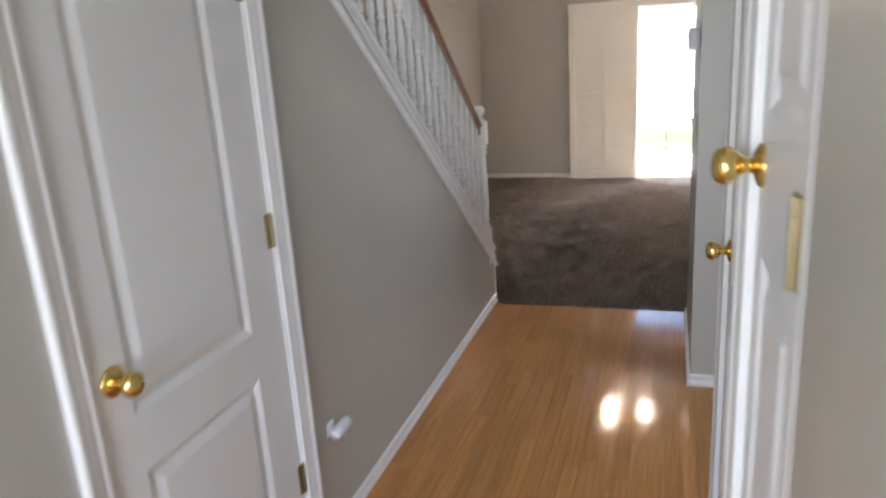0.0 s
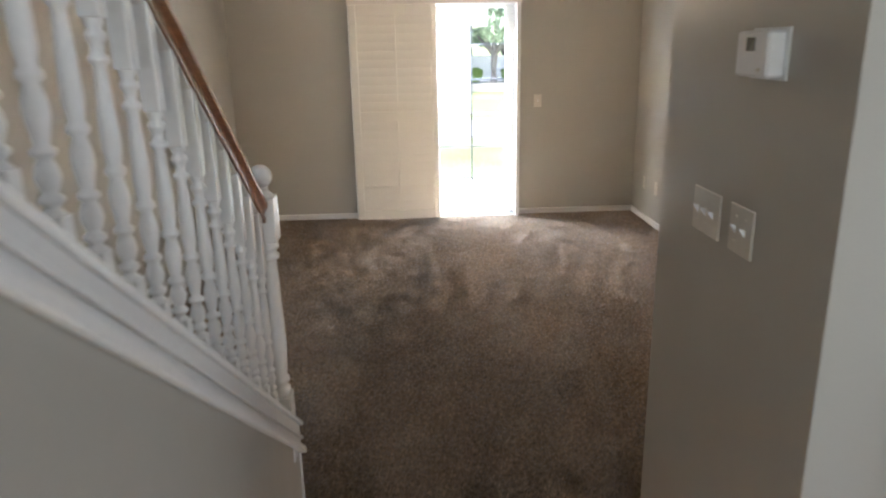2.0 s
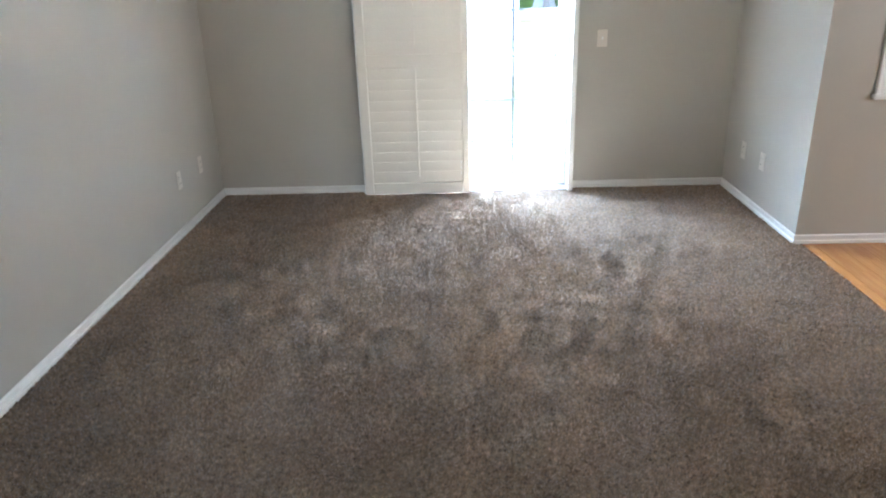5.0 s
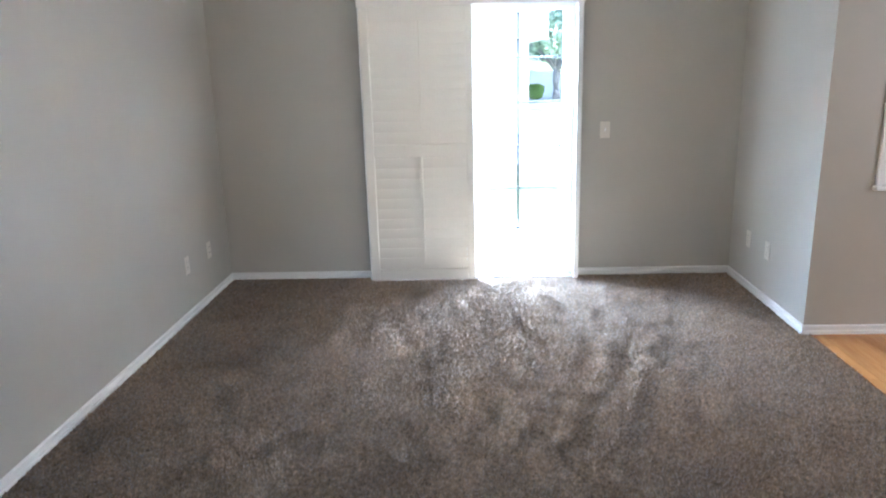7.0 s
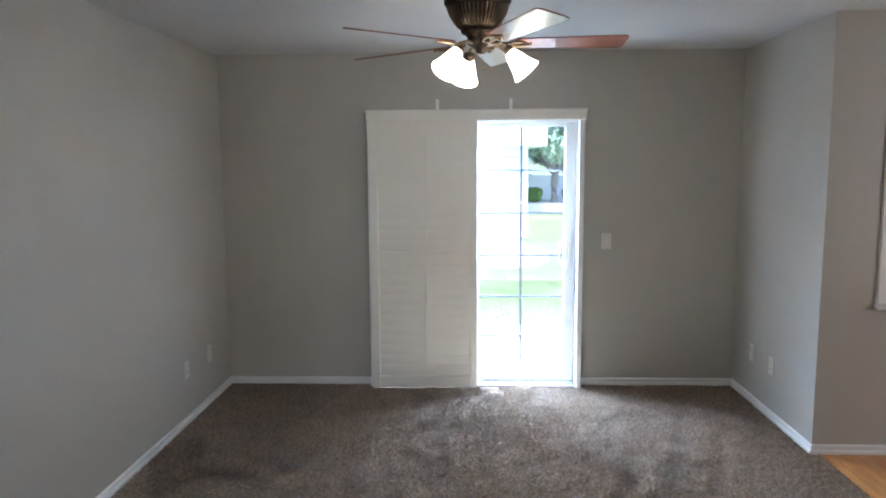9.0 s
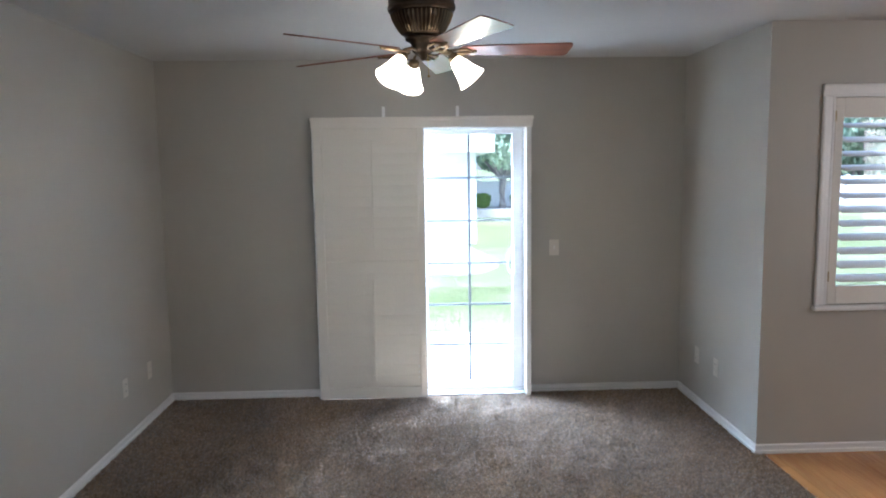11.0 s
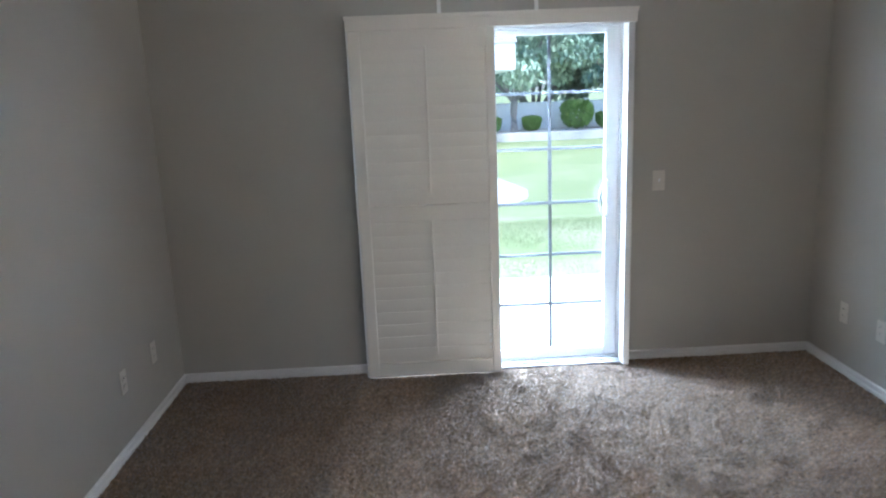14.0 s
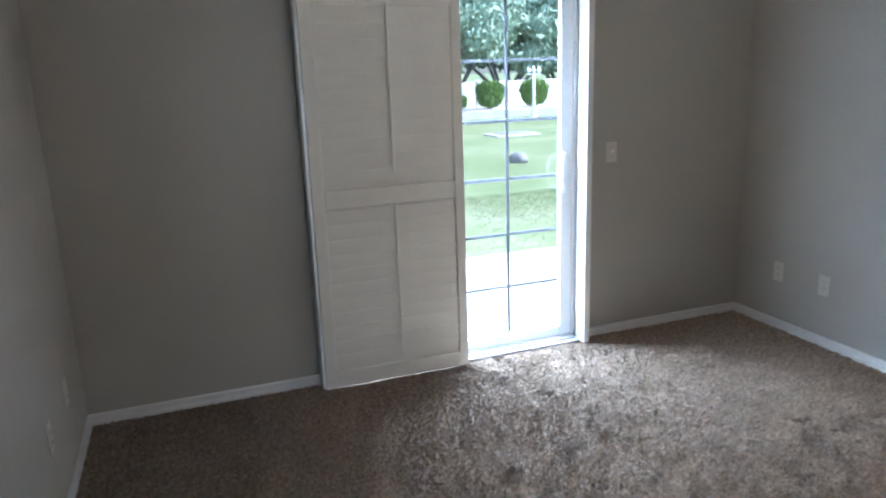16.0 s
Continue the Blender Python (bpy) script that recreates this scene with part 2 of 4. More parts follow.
BARK = timber("grey_brown_bark", (0.13, 0.12, 0.115), (0.27, 0.25, 0.24), 0.9, 2, 6.0)

# ---- building helpers ----
def obj(name, bm, mat, smooth=False):
    me = bpy.data.meshes.new(name)
    bm.normal_update()
    bm.to_mesh(me)
    bm.free()
    for mm in (mat if isinstance(mat, (list, tuple)) else (mat,)):
        me.materials.append(mm)
    if smooth:
        me.shade_smooth()
    return new(name, me)


def part(name, bm, mat, parent, label="", smooth=False):
    ob = obj(name, bm, mat, smooth)
    ob.parent = parent
    return tagged(ob, label) if label else ob


def thing(name, m, label, category, group="", kind=""):
    e = new(name)
    e.empty_display_size = 0.1
    e.matrix_world = m
    return tagged(e, label, category, group, kind)


def structure(name, bm, mat, label, category):
    return tagged(obj(name, bm, mat), label, category, kind="structure")


def box(bm, x0, y0, z0, x1, y1, z1, bev=0.0, seg=1):
    vs = [bm.verts.new((x, y, z)) for z in (z0, z1) for x, y in ((x0, y0), (x1, y0), (x1, y1), (x0, y1))]
    fs = [bm.faces.new([vs[i] for i in q]) for q in ((3, 2, 1, 0), (4, 5, 6, 7), (0, 1, 5, 4), (1, 2, 6, 5), (2, 3, 7, 6), (3, 0, 4, 7))]
    if bev:
        es = {e for f in fs for e in f.edges}
        bmesh.ops.bevel(bm, geom=list(es), offset=bev, segments=seg, profile=0.5, affect="EDGES")
    return bm


def boxes(*rows, bev=0.0):
    bm = bmesh.new()
    for r in rows:
        box(bm, *r, bev=bev)
    return bm


def prism(bm, outline, axis, a, b):
    """Extrudes a 2D outline along an axis from a to b. Outline axes: the other two, in x y z order."""
    def put(p, w):
        q = list(p)
        q.insert(axis, w)
        return bm.verts.new(q)
    lo, hi = [put(p, a) for p in outline], [put(p, b) for p in outline]
    n = len(outline)
    bm.faces.new(lo[::-1])
    bm.faces.new(hi)
    for i in range(n):
        bm.faces.new((lo[i], lo[(i + 1) % n], hi[(i + 1) % n], hi[i]))
    bmesh.ops.recalc_face_normals(bm, faces=bm.faces[:])
    return bm


def lathe(bm, profile, seg=16, m=None, caps=True):
    """Turns (radius, z) pairs round z."""
    m = m or Matrix()
    rings = []
    for r, z in profile:
        rings.append([bm.verts.new(m @ Vector((r * math.cos(6.28318 * k / seg), r * math.sin(6.28318 * k / seg), z))) for k in range(seg)])
    for a, b in zip(rings, rings[1:]):
        for k in range(seg):
            bm.faces.new((a[k], a[(k + 1) % seg], b[(k + 1) % seg], b[k]))
    if caps:
        bm.faces.new(rings[0][::-1])
        bm.faces.new(rings[-1])
    return bm


def tube(bm, pts, r, seg=8):
    rings = []
    for i, p in enumerate(pts):
        d = (Vector(pts[min(i + 1, len(pts) - 1)]) - Vector(pts[max(i - 1, 0)])).normalized()
        q = d.to_track_quat("Z", "Y").to_matrix()
        rr = r[i] if isinstance(r, (list, tuple)) else r
        rings.append([bm.verts.new(Vector(p) + q @ Vector((rr * math.cos(6.28318 * k / seg), rr * math.sin(6.28318 * k / seg), 0))) for k in range(seg)])
    for a, b in zip(rings, rings[1:]):
        for k in range(seg):
            bm.faces.new((a[k], a[(k + 1) % seg], b[(k + 1) % seg], b[k]))
    bm.faces.new(rings[0][::-1])
    bm.faces.new(rings[-1])
    return bm


def ball(bm, c, r, seg=16, flat=1.0):
    n = seg // 2
    prof = [(max(1e-4, r * math.sin(math.pi * i / n)), -r * flat * math.cos(math.pi * i / n)) for i in range(n + 1)]
    return lathe(bm, prof, seg, Matrix.Translation(c), caps=False)

# ---- plan ----
XL, XR = -2.16, 1.67            # living room side walls
YF, YW = 8.66, 7.41             # far wall, window wall
H = 2.48                        # ceiling
HX, RX = -0.955, 0.25           # hall faces
YC = 4.05                       # edge of the carpet at the hall
T = 0.12


def S(y):
    """Lower edge of the sloping stair skirt."""
    return 1.112 - 0.752 * (y - 3.0)


# ---- walls ----
structure("wall_left", boxes((XL - T, -1.72, 0, XL, YF + T, 5.0)), WALL, "long greige painted living room wall", "wall")
structure("wall_far", boxes((XL, YF, 0, -1.03, YF + T, H), (0.50, YF, 0, XR, YF + T, H), (-1.03, YF, 2.0, 0.50, YF + T, H)), WALL, "greige painted wall round the sliding patio door", "wall")
structure("wall_return", boxes((XR, YW, 0, XR + T, YF + T, H)), WALL, "short greige return wall beside the patio door", "wall")
# window beyond x 3.045 is unseen, widened to admit more daylight
WX0, WX1, WZ0, WZ1 = 2.045, 4.045, 0.885, 2.065
structure("wall_window", boxes((XR + T, YW, 0, WX0, YW + T, H), (WX1, YW, 0, 4.7, YW + T, H), (WX0, YW, 0, WX1, YW + T, WZ0), (WX0, YW, WZ1, WX1, YW + T, H)), WALL, "greige painted dining wall with a shuttered window", "wall")
structure("wall_east", boxes((4.7, 3.87, 0, 4.82, YW + T, H)), WALL, "plain greige dining room wall", "wall")
structure("wall_kitchen", boxes((RX + T, 3.87, 0, 4.7, 3.99, H)), WALL, "plain greige wall backing the hall closet", "wall")
structure("wall_thermostat", boxes((RX, 3.08 + T, 0, RX + T, 3.99, H)), WALL, "greige hall wall carrying thermostat and switches", "wall")
structure("wall_jog", boxes((RX, 3.08, 0, 1.5, 3.08 + T, H)), WALL, "greige wall face closing the side passage", "wall")
structure("wall_passage_end", boxes((1.5, 1.98, 0, 1.62, 3.08 + T, H)), WALL, "plain greige end wall of the side passage", "wall")
structure("wall_passage_side", boxes((0.43, 1.98, 0, 1.5, 2.10, H)), WALL, "plain greige side wall of the passage", "wall")
D2A, D2B = 1.40, 2.01           # narrow hall door
D1A, D1B = 0.50, 0.945          # utility door near the entry
structure("wall_hall_right", boxes((0.31, D2B, 0, 0.43, 2.10, H), (0.31, 1.19, 0, 0.43, D2A, H), (0.31, D2A, 2.04, 0.43, D2B, H)), WALL, "greige hall wall round a narrow white door", "wall")
structure("wall_hall_entry", boxes((0.262, D1B, 0, 0.43, 1.19, H), (0.262, -1.6, 0, 0.43, D1A, H), (0.262, D1A, 2.04, 0.43, D1B, H)), WALL, "greige entry wall round a utility door", "wall")
bm = bmesh.new()
prism(bm, [(-1.6, 0), (0.775, 0), (0.775, H), (-1.6, H)], 0, HX - 0.09, HX)
prism(bm, [(0.775, 2.04), (1.52, 2.04), (1.52, S(1.52)), (1.197, H), (0.775, H)], 0, HX - 0.09, HX)
prism(bm, [(1.52, 0), (4.10, 0), (4.10, S(4.10)), (1.52, S(1.52))], 0, HX - 0.09, HX)
structure("wall_stair", bm, WALL, "greige wall under the stair with a sloping top", "wall")
structure("wall_entry", boxes((XL, -1.72, 0, -0.78, -1.6, 5.0), (0.20, -1.72, 0, 0.43, -1.6, H), (-0.78, -1.72, 2.05, 0.20, -1.6, H)), WALL, "greige wall round the front doorway", "wall")
structure("wall_upper_stair", boxes((HX - 0.09, -1.6, H + 0.12, HX, 2.9, 5.0), (XL, 2.9, H + 0.12, HX, 3.02, 5.0)), WALL, "greige upper stairwell walls", "wall")
bm = boxes((XL, 2.9, H, HX - 0.002, YF, H + 0.12), (HX - 0.002, -1.6, H, RX + T, YF, H + 0.12), (RX + T, -1.6, H, XR, YF, H + 0.12), (XR, 3.9, H, 4.7, YW, H + 0.12))
structure("ceiling", bm, CEIL, "white textured flat ceiling", "ceiling")
structure("ceiling_stairwell", boxes((XL, -1.6, 5.0, HX, 3.02, 5.1)), CEIL, "white ceiling high over the stairwell", "ceiling")

# ---- trim: baseboards ----
def baseboard(name, p, q, face, h=0.063):
    """A moulded board along the wall from p to q; face: unit normal into the room."""
    n = Vector((*face, 0))
    prof = [(0, 0.0), (0.014, 0.0), (0.014, h * 0.40), (0.008, h * 0.47), (0.007, h * 0.70), (0.0115, h * 0.77), (0.0115, h * 0.91), (0.005, h), (0, h)]
    bm = bmesh.new()
    ends = []
    for c in (p, q):
        ends.append([bm.verts.new(Vector((c[0], c[1], -0.008)) + n * a + Vector((0, 0, b))) for a, b in prof])
    k = len(prof)
    for i in range(k):
        bm.faces.new((ends[0][i], ends[0][(i + 1) % k], ends[1][(i + 1) % k], ends[1][i]))
    bm.faces.new(ends[0])
    bm.faces.new(ends[1][::-1])
    bmesh.ops.recalc_face_normals(bm, faces=bm.faces[:])
    return structure(name, bm, TRIM, "white painted moulded baseboard", "baseboard")


baseboard("baseboard_left", (XL, 4.0), (XL, YF - 0.014), (1, 0))
baseboard("baseboard_far_left", (XL, YF), (-1.0535, YF), (0, -1))
baseboard("baseboard_far_right", (0.5215, YF), (XR - 0.014, YF), (0, -1))
baseboard("baseboard_return", (XR, YW - 0.014), (XR, YF), (-1, 0))
baseboard("baseboard_window", (XR, YW), (4.7, YW), (0, -1))
baseboard("baseboard_hall_left", (HX, 1.588), (HX, 4.098), (1, 0))
baseboard("baseboard_hall_entry", (HX, -1.6), (HX, 0.706), (1, 0))
baseboard("baseboard_thermostat", (RX, 3.066), (RX, 4.0), (-1, 0))
baseboard("baseboard_jog", (RX, 3.08), (1.5, 3.08), (0, -1))
baseboard("baseboard_kitchen", (RX, 3.99), (4.7, 3.99), (0, 1))
baseboard("baseboard_entry_right", (0.262, -1.6), (0.262, D1A - 0.085), (-1, 0))

# ---- doors with casings ----
def panel_face(bm, x0, z0, x1, z1, panels, y):
    """Front of a door at depth y (faces -y), with raised panels (x0, z0, x1, z1) stacked upwards."""
    def quad(a, b, c, d):
        bm.faces.new([bm.verts.new(p) for p in (a, b, c, d)])
    px0, px1 = panels[0][0], panels[0][2]
    quad((x0, y, z0), (px0, y, z0), (px0, y, z1), (x0, y, z1))
    quad((px1, y, z0), (x1, y, z0), (x1, y, z1), (px1, y, z1))
    zs = [z0] + [v for p in panels for v in (p[1], p[3])] + [z1]
    for a, b in zip(zs[::2], zs[1::2]):
        quad((px0, y, a), (px1, y, a), (px1, y, b), (px0, y, b))
    for a0, b0, a1, b1 in panels:
        loops = []
        for ins, dep in ((0, 0), (0.008, 0.004), (0.018, 0.010), (0.026, 0.010), (0.052, 0.0015)):
            loops.append([bm.verts.new((u, y + dep, w)) for u, w in ((a0 + ins, b0 + ins), (a1 - ins, b0 + ins), (a1 - ins, b1 - ins), (a0 + ins, b1 - ins))])
        for p, q in zip(loops, loops[1:]):
            for i in range(4):
                bm.faces.new((p[i], p[(i + 1) % 4], q[(i + 1) % 4], q[i]))
        bm.faces.new(loops[-1])


def door_slab(w, h, panels):
    bm = bmesh.new()
    panel_face(bm, 0, 0, w, h, panels, 0.0)
    v = [bm.verts.new(p) for p in ((0, 0, 0), (w, 0, 0), (w, 0, h), (0, 0, h), (0, 0.035, 0), (w, 0.035, 0), (w, 0.035, h), (0, 0.035, h))]
    for q in ((4, 7, 6, 5), (0, 4, 5, 1), (1, 5, 6, 2), (2, 6, 7, 3), (3, 7, 4, 0)):
        bm.faces.new([v[i] for i in q])
    return bm


def casing_bar(length):
    """Moulded casing bar, upright along z, 0.07 wide along x, proud towards -y."""
    prof = [(0.0, 0.0), (0.0, -0.009), (0.010, -0.011), (0.016, -0.008), (0.030, -0.011), (0.046, -0.013), (0.056, -0.018), (0.066, -0.018), (0.070, -0.013), (0.070, 0.0)]
    return prism(bmesh.new(), prof, 2, 0, length)


def knob_parts(parent, x, z):
    """Round knob on a rose, towards -y."""
    m = Matrix.Translation((x, 0, z)) @ Matrix.Rotation(radians(90), 4, "X")
    k = part("knob", lathe(bmesh.new(), [(0.011, 0.010), (0.012, 0.022), (0.0135, 0.030), (0.022, 0.036), (0.0275, 0.046), (0.0285, 0.053), (0.026, 0.062), (0.019, 0.068), (0.008, 0.071), (0.0005, 0.0715)], 24, m), BRASS, parent, "polished round brass knob", True)
    part("rose", lathe(bmesh.new(), [(0.034, 0.0), (0.034, 0.003), (0.030, 0.007), (0.020, 0.011), (0.012, 0.013)], 24, m), BRASS, k, smooth=True)


def hinge(parent, x, z, h=0.1):
    bm = bmesh.new()
    box(bm, x - 0.020, -0.0055, z - h / 2, x + 0.012, -0.0005, z + h / 2, 0.001)
    for i in range(5):
        a = z - h / 2 + i * h / 5
        lathe(bm, [(0.0040, a + 0.0002), (0.0044, a + 0.0006), (0.0044, a + h / 5 - 0.0006), (0.0040, a + h / 5 - 0.0002)], 10, Matrix.Translation((x + 0.002, -0.0075, 0)))
    part("hinge", bm, OLDBRASS, parent, "dull brass butt hinge")


def hall_door(name, m, w, panels, knob_x, knob_z, hinge_x, hinges, label, back=0.0, bare=False):
    """A closed door in its frame; local x along the wall, -y into the hall, origin at the opening's lower corner, on the wall's face."""
    d = thing(name, m, label, "door", kind="structure")
    slab = part("slab", door_slab(w - 0.024, 2.012, panels), DOORW, d)
    slab.matrix_basis = Matrix.Translation((0.012, 0.004 + back, 0.012))
    knob_parts(slab, knob_x, knob_z - 0.012)
    for z in hinges:
        hinge(slab, hinge_x, z - 0.012)
    jm = bmesh.new()
    box(jm, 0.0, -0.001, 0, 0.0095, 0.085, 2.04)
    box(jm, w - 0.0095, -0.001, 0, w, 0.085, 2.04)
    box(jm, 0.0095, -0.001, 2.027, w - 0.0095, 0.085, 2.04)
    box(jm, 0.0095, 0.042 + back, 0, 0.020, 0.055 + back, 2.027)
    box(jm, w - 0.020, 0.042 + back, 0, w - 0.0095, 0.055 + back, 2.027)
    part("jamb", jm, TRIM, d)
    for side in (0,) if bare else (0, 1):
        c = part("casing", casing_bar(2.048), TRIM, d)
        c.matrix_basis = Matrix.Translation((w - 0.004 if side else 0.004, -0.001, 0)) @ Matrix.Diagonal((1 if side else -1, 1, 1, 1))
        if not side:
            c.data.flip_normals()
    c = part("casing", casing_bar(w + 0.132), TRIM, d, "white head casing")
    c.matrix_basis = Matrix(((0, 0, 1, -0.066), (0, 1, 0, -0.001), (1, 0, 0, 2.049), (0, 0, 0, 1)))
    return d


L0 = 0.775
hall_door("door_1", pose(HX, L0, 0, 0, 0, 90), 0.745, [(0.10, 0.20, 0.564, 0.748), (0.10, 0.885, 0.564, 1.88)], 0.056, 1.0, 0.716, (0.34, 1.155, 1.83), "closed white two-panel closet door with brass knob")
hall_door("door_2", pose(0.31, D2B, 0, 0, 0, -90), D2B - D2A, [(0.095, 0.20, 0.49, 0.75), (0.095, 0.885, 0.49, 1.88)], 0.055, 1.0, 0.572, (0.30, 1.16, 1.83), "closed narrow white panelled door with brass knob")
hall_door("door_3", pose(0.262, D1B, 0, 0, 0, -90), D1B - D1A, [(0.075, 0.25, 0.345, 1.29), (0.075, 1.50, 0.345, 1.90)], 0.035, 1.43, 0.375, (0.30, 1.405), "closed white panelled utility door with high brass knob", bare=True)

# ---- floors ----
structure("floor", boxes((XL, -1.6, -0.20, 4.7, YW + 0.001, -0.012), (XL, YW + 0.001, -0.20, XR, YF + 0.1, -0.012)), painted("plywood_subfloor", (0.32, 0.24, 0.15), 0.8, 0.1), "subfloor under carpet and laminate", "floor")
structure("sill_slab", boxes((-1.03, YF + 0.1, -0.20, 0.50, 8.90, -0.03)), CONCRETE, "concrete door sill slab", "sill")
CX = 1.715                      # edge between carpet and dining laminate
bm = bmesh.new()
nx, ny = 70, 84
grid = {}
for i in range(nx + 1):
    for j in range(ny + 1):
        x, y = XL + (CX - XL) * i / nx, YC + (YF - YC) * j / ny
        edge = min((j / ny) * 18, (1 - i / nx) * 40 if y < YW else 1, 1)
        grid[i, j] = bm.verts.new((x, y, -0.0115 + 0.008 * edge + 0.0015 * noise.noise((x * 6, y * 6, 0))))
for i in range(nx):
    for j in range(ny):
        if XL + (CX - XL) * i / nx > XR - 0.02 and YC + (YF - YC) * j / ny > YW + 0.05:
            continue
        bm.faces.new((grid[i, j], grid[i + 1, j], grid[i + 1, j + 1], grid[i, j + 1]))
carpet = structure("carpet", bm, CARPET, "brown cut-pile wall-to-wall carpet with vacuum marks", "carpet")


def pile_mesh():
    """Leaning tufts; their lean follows broad swirls, as brushed pile does."""
    rng = np.random.default_rng(7)
    step = 0.0074
    xs, ys = np.meshgrid(np.arange(XL + 0.016, CX - 0.004, step), np.arange(YC + 0.004, YF - 0.016, step), indexing="ij")
    p = np.stack([xs.ravel(), ys.ravel()], 1)
    p += rng.uniform(-0.5, 0.5, p.shape) * step
    p = p[~((p[:, 0] > XR - 0.016) & (p[:, 1] > YW - 0.016))]
    n = len(p)

    def field(k, seed):
        r = np.random.default_rng(seed)
        out = np.zeros(n)
        for _ in range(9):
            a, f = r.uniform(0, 6.283), k * r.uniform(0.6, 1.7)
            out += np.sin((p[:, 0] * np.cos(a) + p[:, 1] * np.sin(a)) * f + r.uniform(0, 6.283))
        return out / 3.0
    ang = 0.45 * field(6.0, 3) + 1.2 * field(22.0, 4) + rng.normal(0, 0.8, n)
    lean = 0.0048 * (1 + 0.2 * field(9.0, 5) + 0.3 * field(30.0, 8)) + rng.normal(0, 0.0015, n)
    hgt = 0.0125 + rng.normal(0, 0.0022, n) + 0.0004 * field(10.0, 6) + 0.0009 * field(38.0, 9)
    ramp_in = np.clip((p[:, 1] - YC) / 0.05, 0.25, 1.0)
    hgt = hgt * ramp_in - 0.007
    turn = rng.uniform(0, 6.283, n)
    wid = rng.uniform(0.0026, 0.0042, n)
    ux, uy = np.cos(turn) * wid, np.sin(turn) * wid
    base = -0.008
    tip = np.stack([p[:, 0] + np.cos(ang) * lean, p[:, 1] + np.sin(ang) * lean], 1)
    v = np.zeros((n, 4, 3), np.float32)
    v[:, 0] = np.stack([p[:, 0] - ux, p[:, 1] - uy, np.full(n, base)], 1)
    v[:, 1] = np.stack([p[:, 0] + ux, p[:, 1] + uy, np.full(n, base)], 1)
    v[:, 2] = np.stack([tip[:, 0] + ux * 0.75, tip[:, 1] + uy * 0.75, hgt], 1)
    v[:, 3] = np.stack([tip[:, 0] - ux * 0.75, tip[:, 1] - uy * 0.75, hgt * 0.96], 1)
    me = bpy.data.meshes.new("carpet_pile")
    me.vertices.add(n * 4)
    me.vertices.foreach_set("co", v.ravel())
    me.loops.add(n * 4)
    me.loops.foreach_set("vertex_index", np.arange(n * 4, dtype=np.int32))
    me.polygons.add(n)
    me.polygons.foreach_set("loop_start", np.arange(0, n * 4, 4, dtype=np.int32))
    me.update(calc_edges=True)
    me.materials.append(PILE)
    return me


pile = tagged(new("pile", pile_mesh()), "dense leaning brown carpet tufts", "", kind="stuff")
pile.parent = carpet

# ---- staircase ----
stairs = thing("staircase", pose(0, 0, 0), "carpeted staircase behind a white turned balustrade", "staircase")
for i in range(1, 14):
    yb = 4.02 - 0.24 * (i - 1)
    bm = bmesh.new()
    box(bm, XL + 0.002, yb - 0.24 - 0.001, 0.0 if i < 3 else 0.185 * (i - 2), HX - 0.092, yb + 0.02, 0.185 * i, 0.012, 2)
    part("step", bm, CARPET, stairs, "brown carpeted step" if i == 1 else "")
Y0, Y1 = 1.20, 4.10


def sloped(x0, x1, lo, hi, ya, yb, bev=0.0):
    """A board along the stair slope between heights lo and hi over the skirt line."""
    bm = bmesh.new()
    prism(bm, [(ya, S(ya) + lo), (yb, S(yb) + lo), (yb, S(yb) + hi), (ya, S(ya) + hi)], 0, x0, x1)
    if bev:
        bmesh.ops.bevel(bm, geom=bm.edges[:], offset=bev, segments=2, profile=0.5, affect="EDGES")
    return bm


part("skirt_board", sloped(HX - 0.095, HX + 0.007, 0.001, 0.075, Y0, Y1 + 0.010, 0.003), TRIM, stairs, "white painted sloping skirt board")
part("skirt_moulding", sloped(HX + 0.0005, HX + 0.025, -0.036, -0.006, Y0, Y1 + 0.012, 0.006), TRIM, stairs)
part("skirt_bead", sloped(HX + 0.0075, HX + 0.017, 0.020, 0.034, Y0, Y1 + 0.009, 0.003), TRIM, stairs)
part("cap_rail", sloped(HX - 0.098, HX + 0.020, 0.076, 0.094, Y0, Y1 + 0.016, 0.005), TRIM, stairs)
part("end_trim", boxes((HX - 0.096, 4.101, 0.012, HX + 0.004, 4.116, S(4.11) - 0.01), bev=0.003), TRIM, stairs, "white painted end board of the knee wall")
BX = -0.997


def turned(name, rows, blocks, parent, mat=TRIM, seg=14):
    """Lathe-turned rows (radius, z) between square blocks (half width, z0, z1)."""
    bm = bmesh.new()
    lathe(bm, rows, seg)
    for f in bm.faces:
        f.smooth = True
    for hw, z0, z1 in blocks:
        box(bm, -hw, -hw, z0, hw, hw, z1, min(0.004, hw * 0.2), 2)
    return part(name, bm, mat, parent)


low, top = 0.165, 0.575        # turned stretch, measured from the skirt line
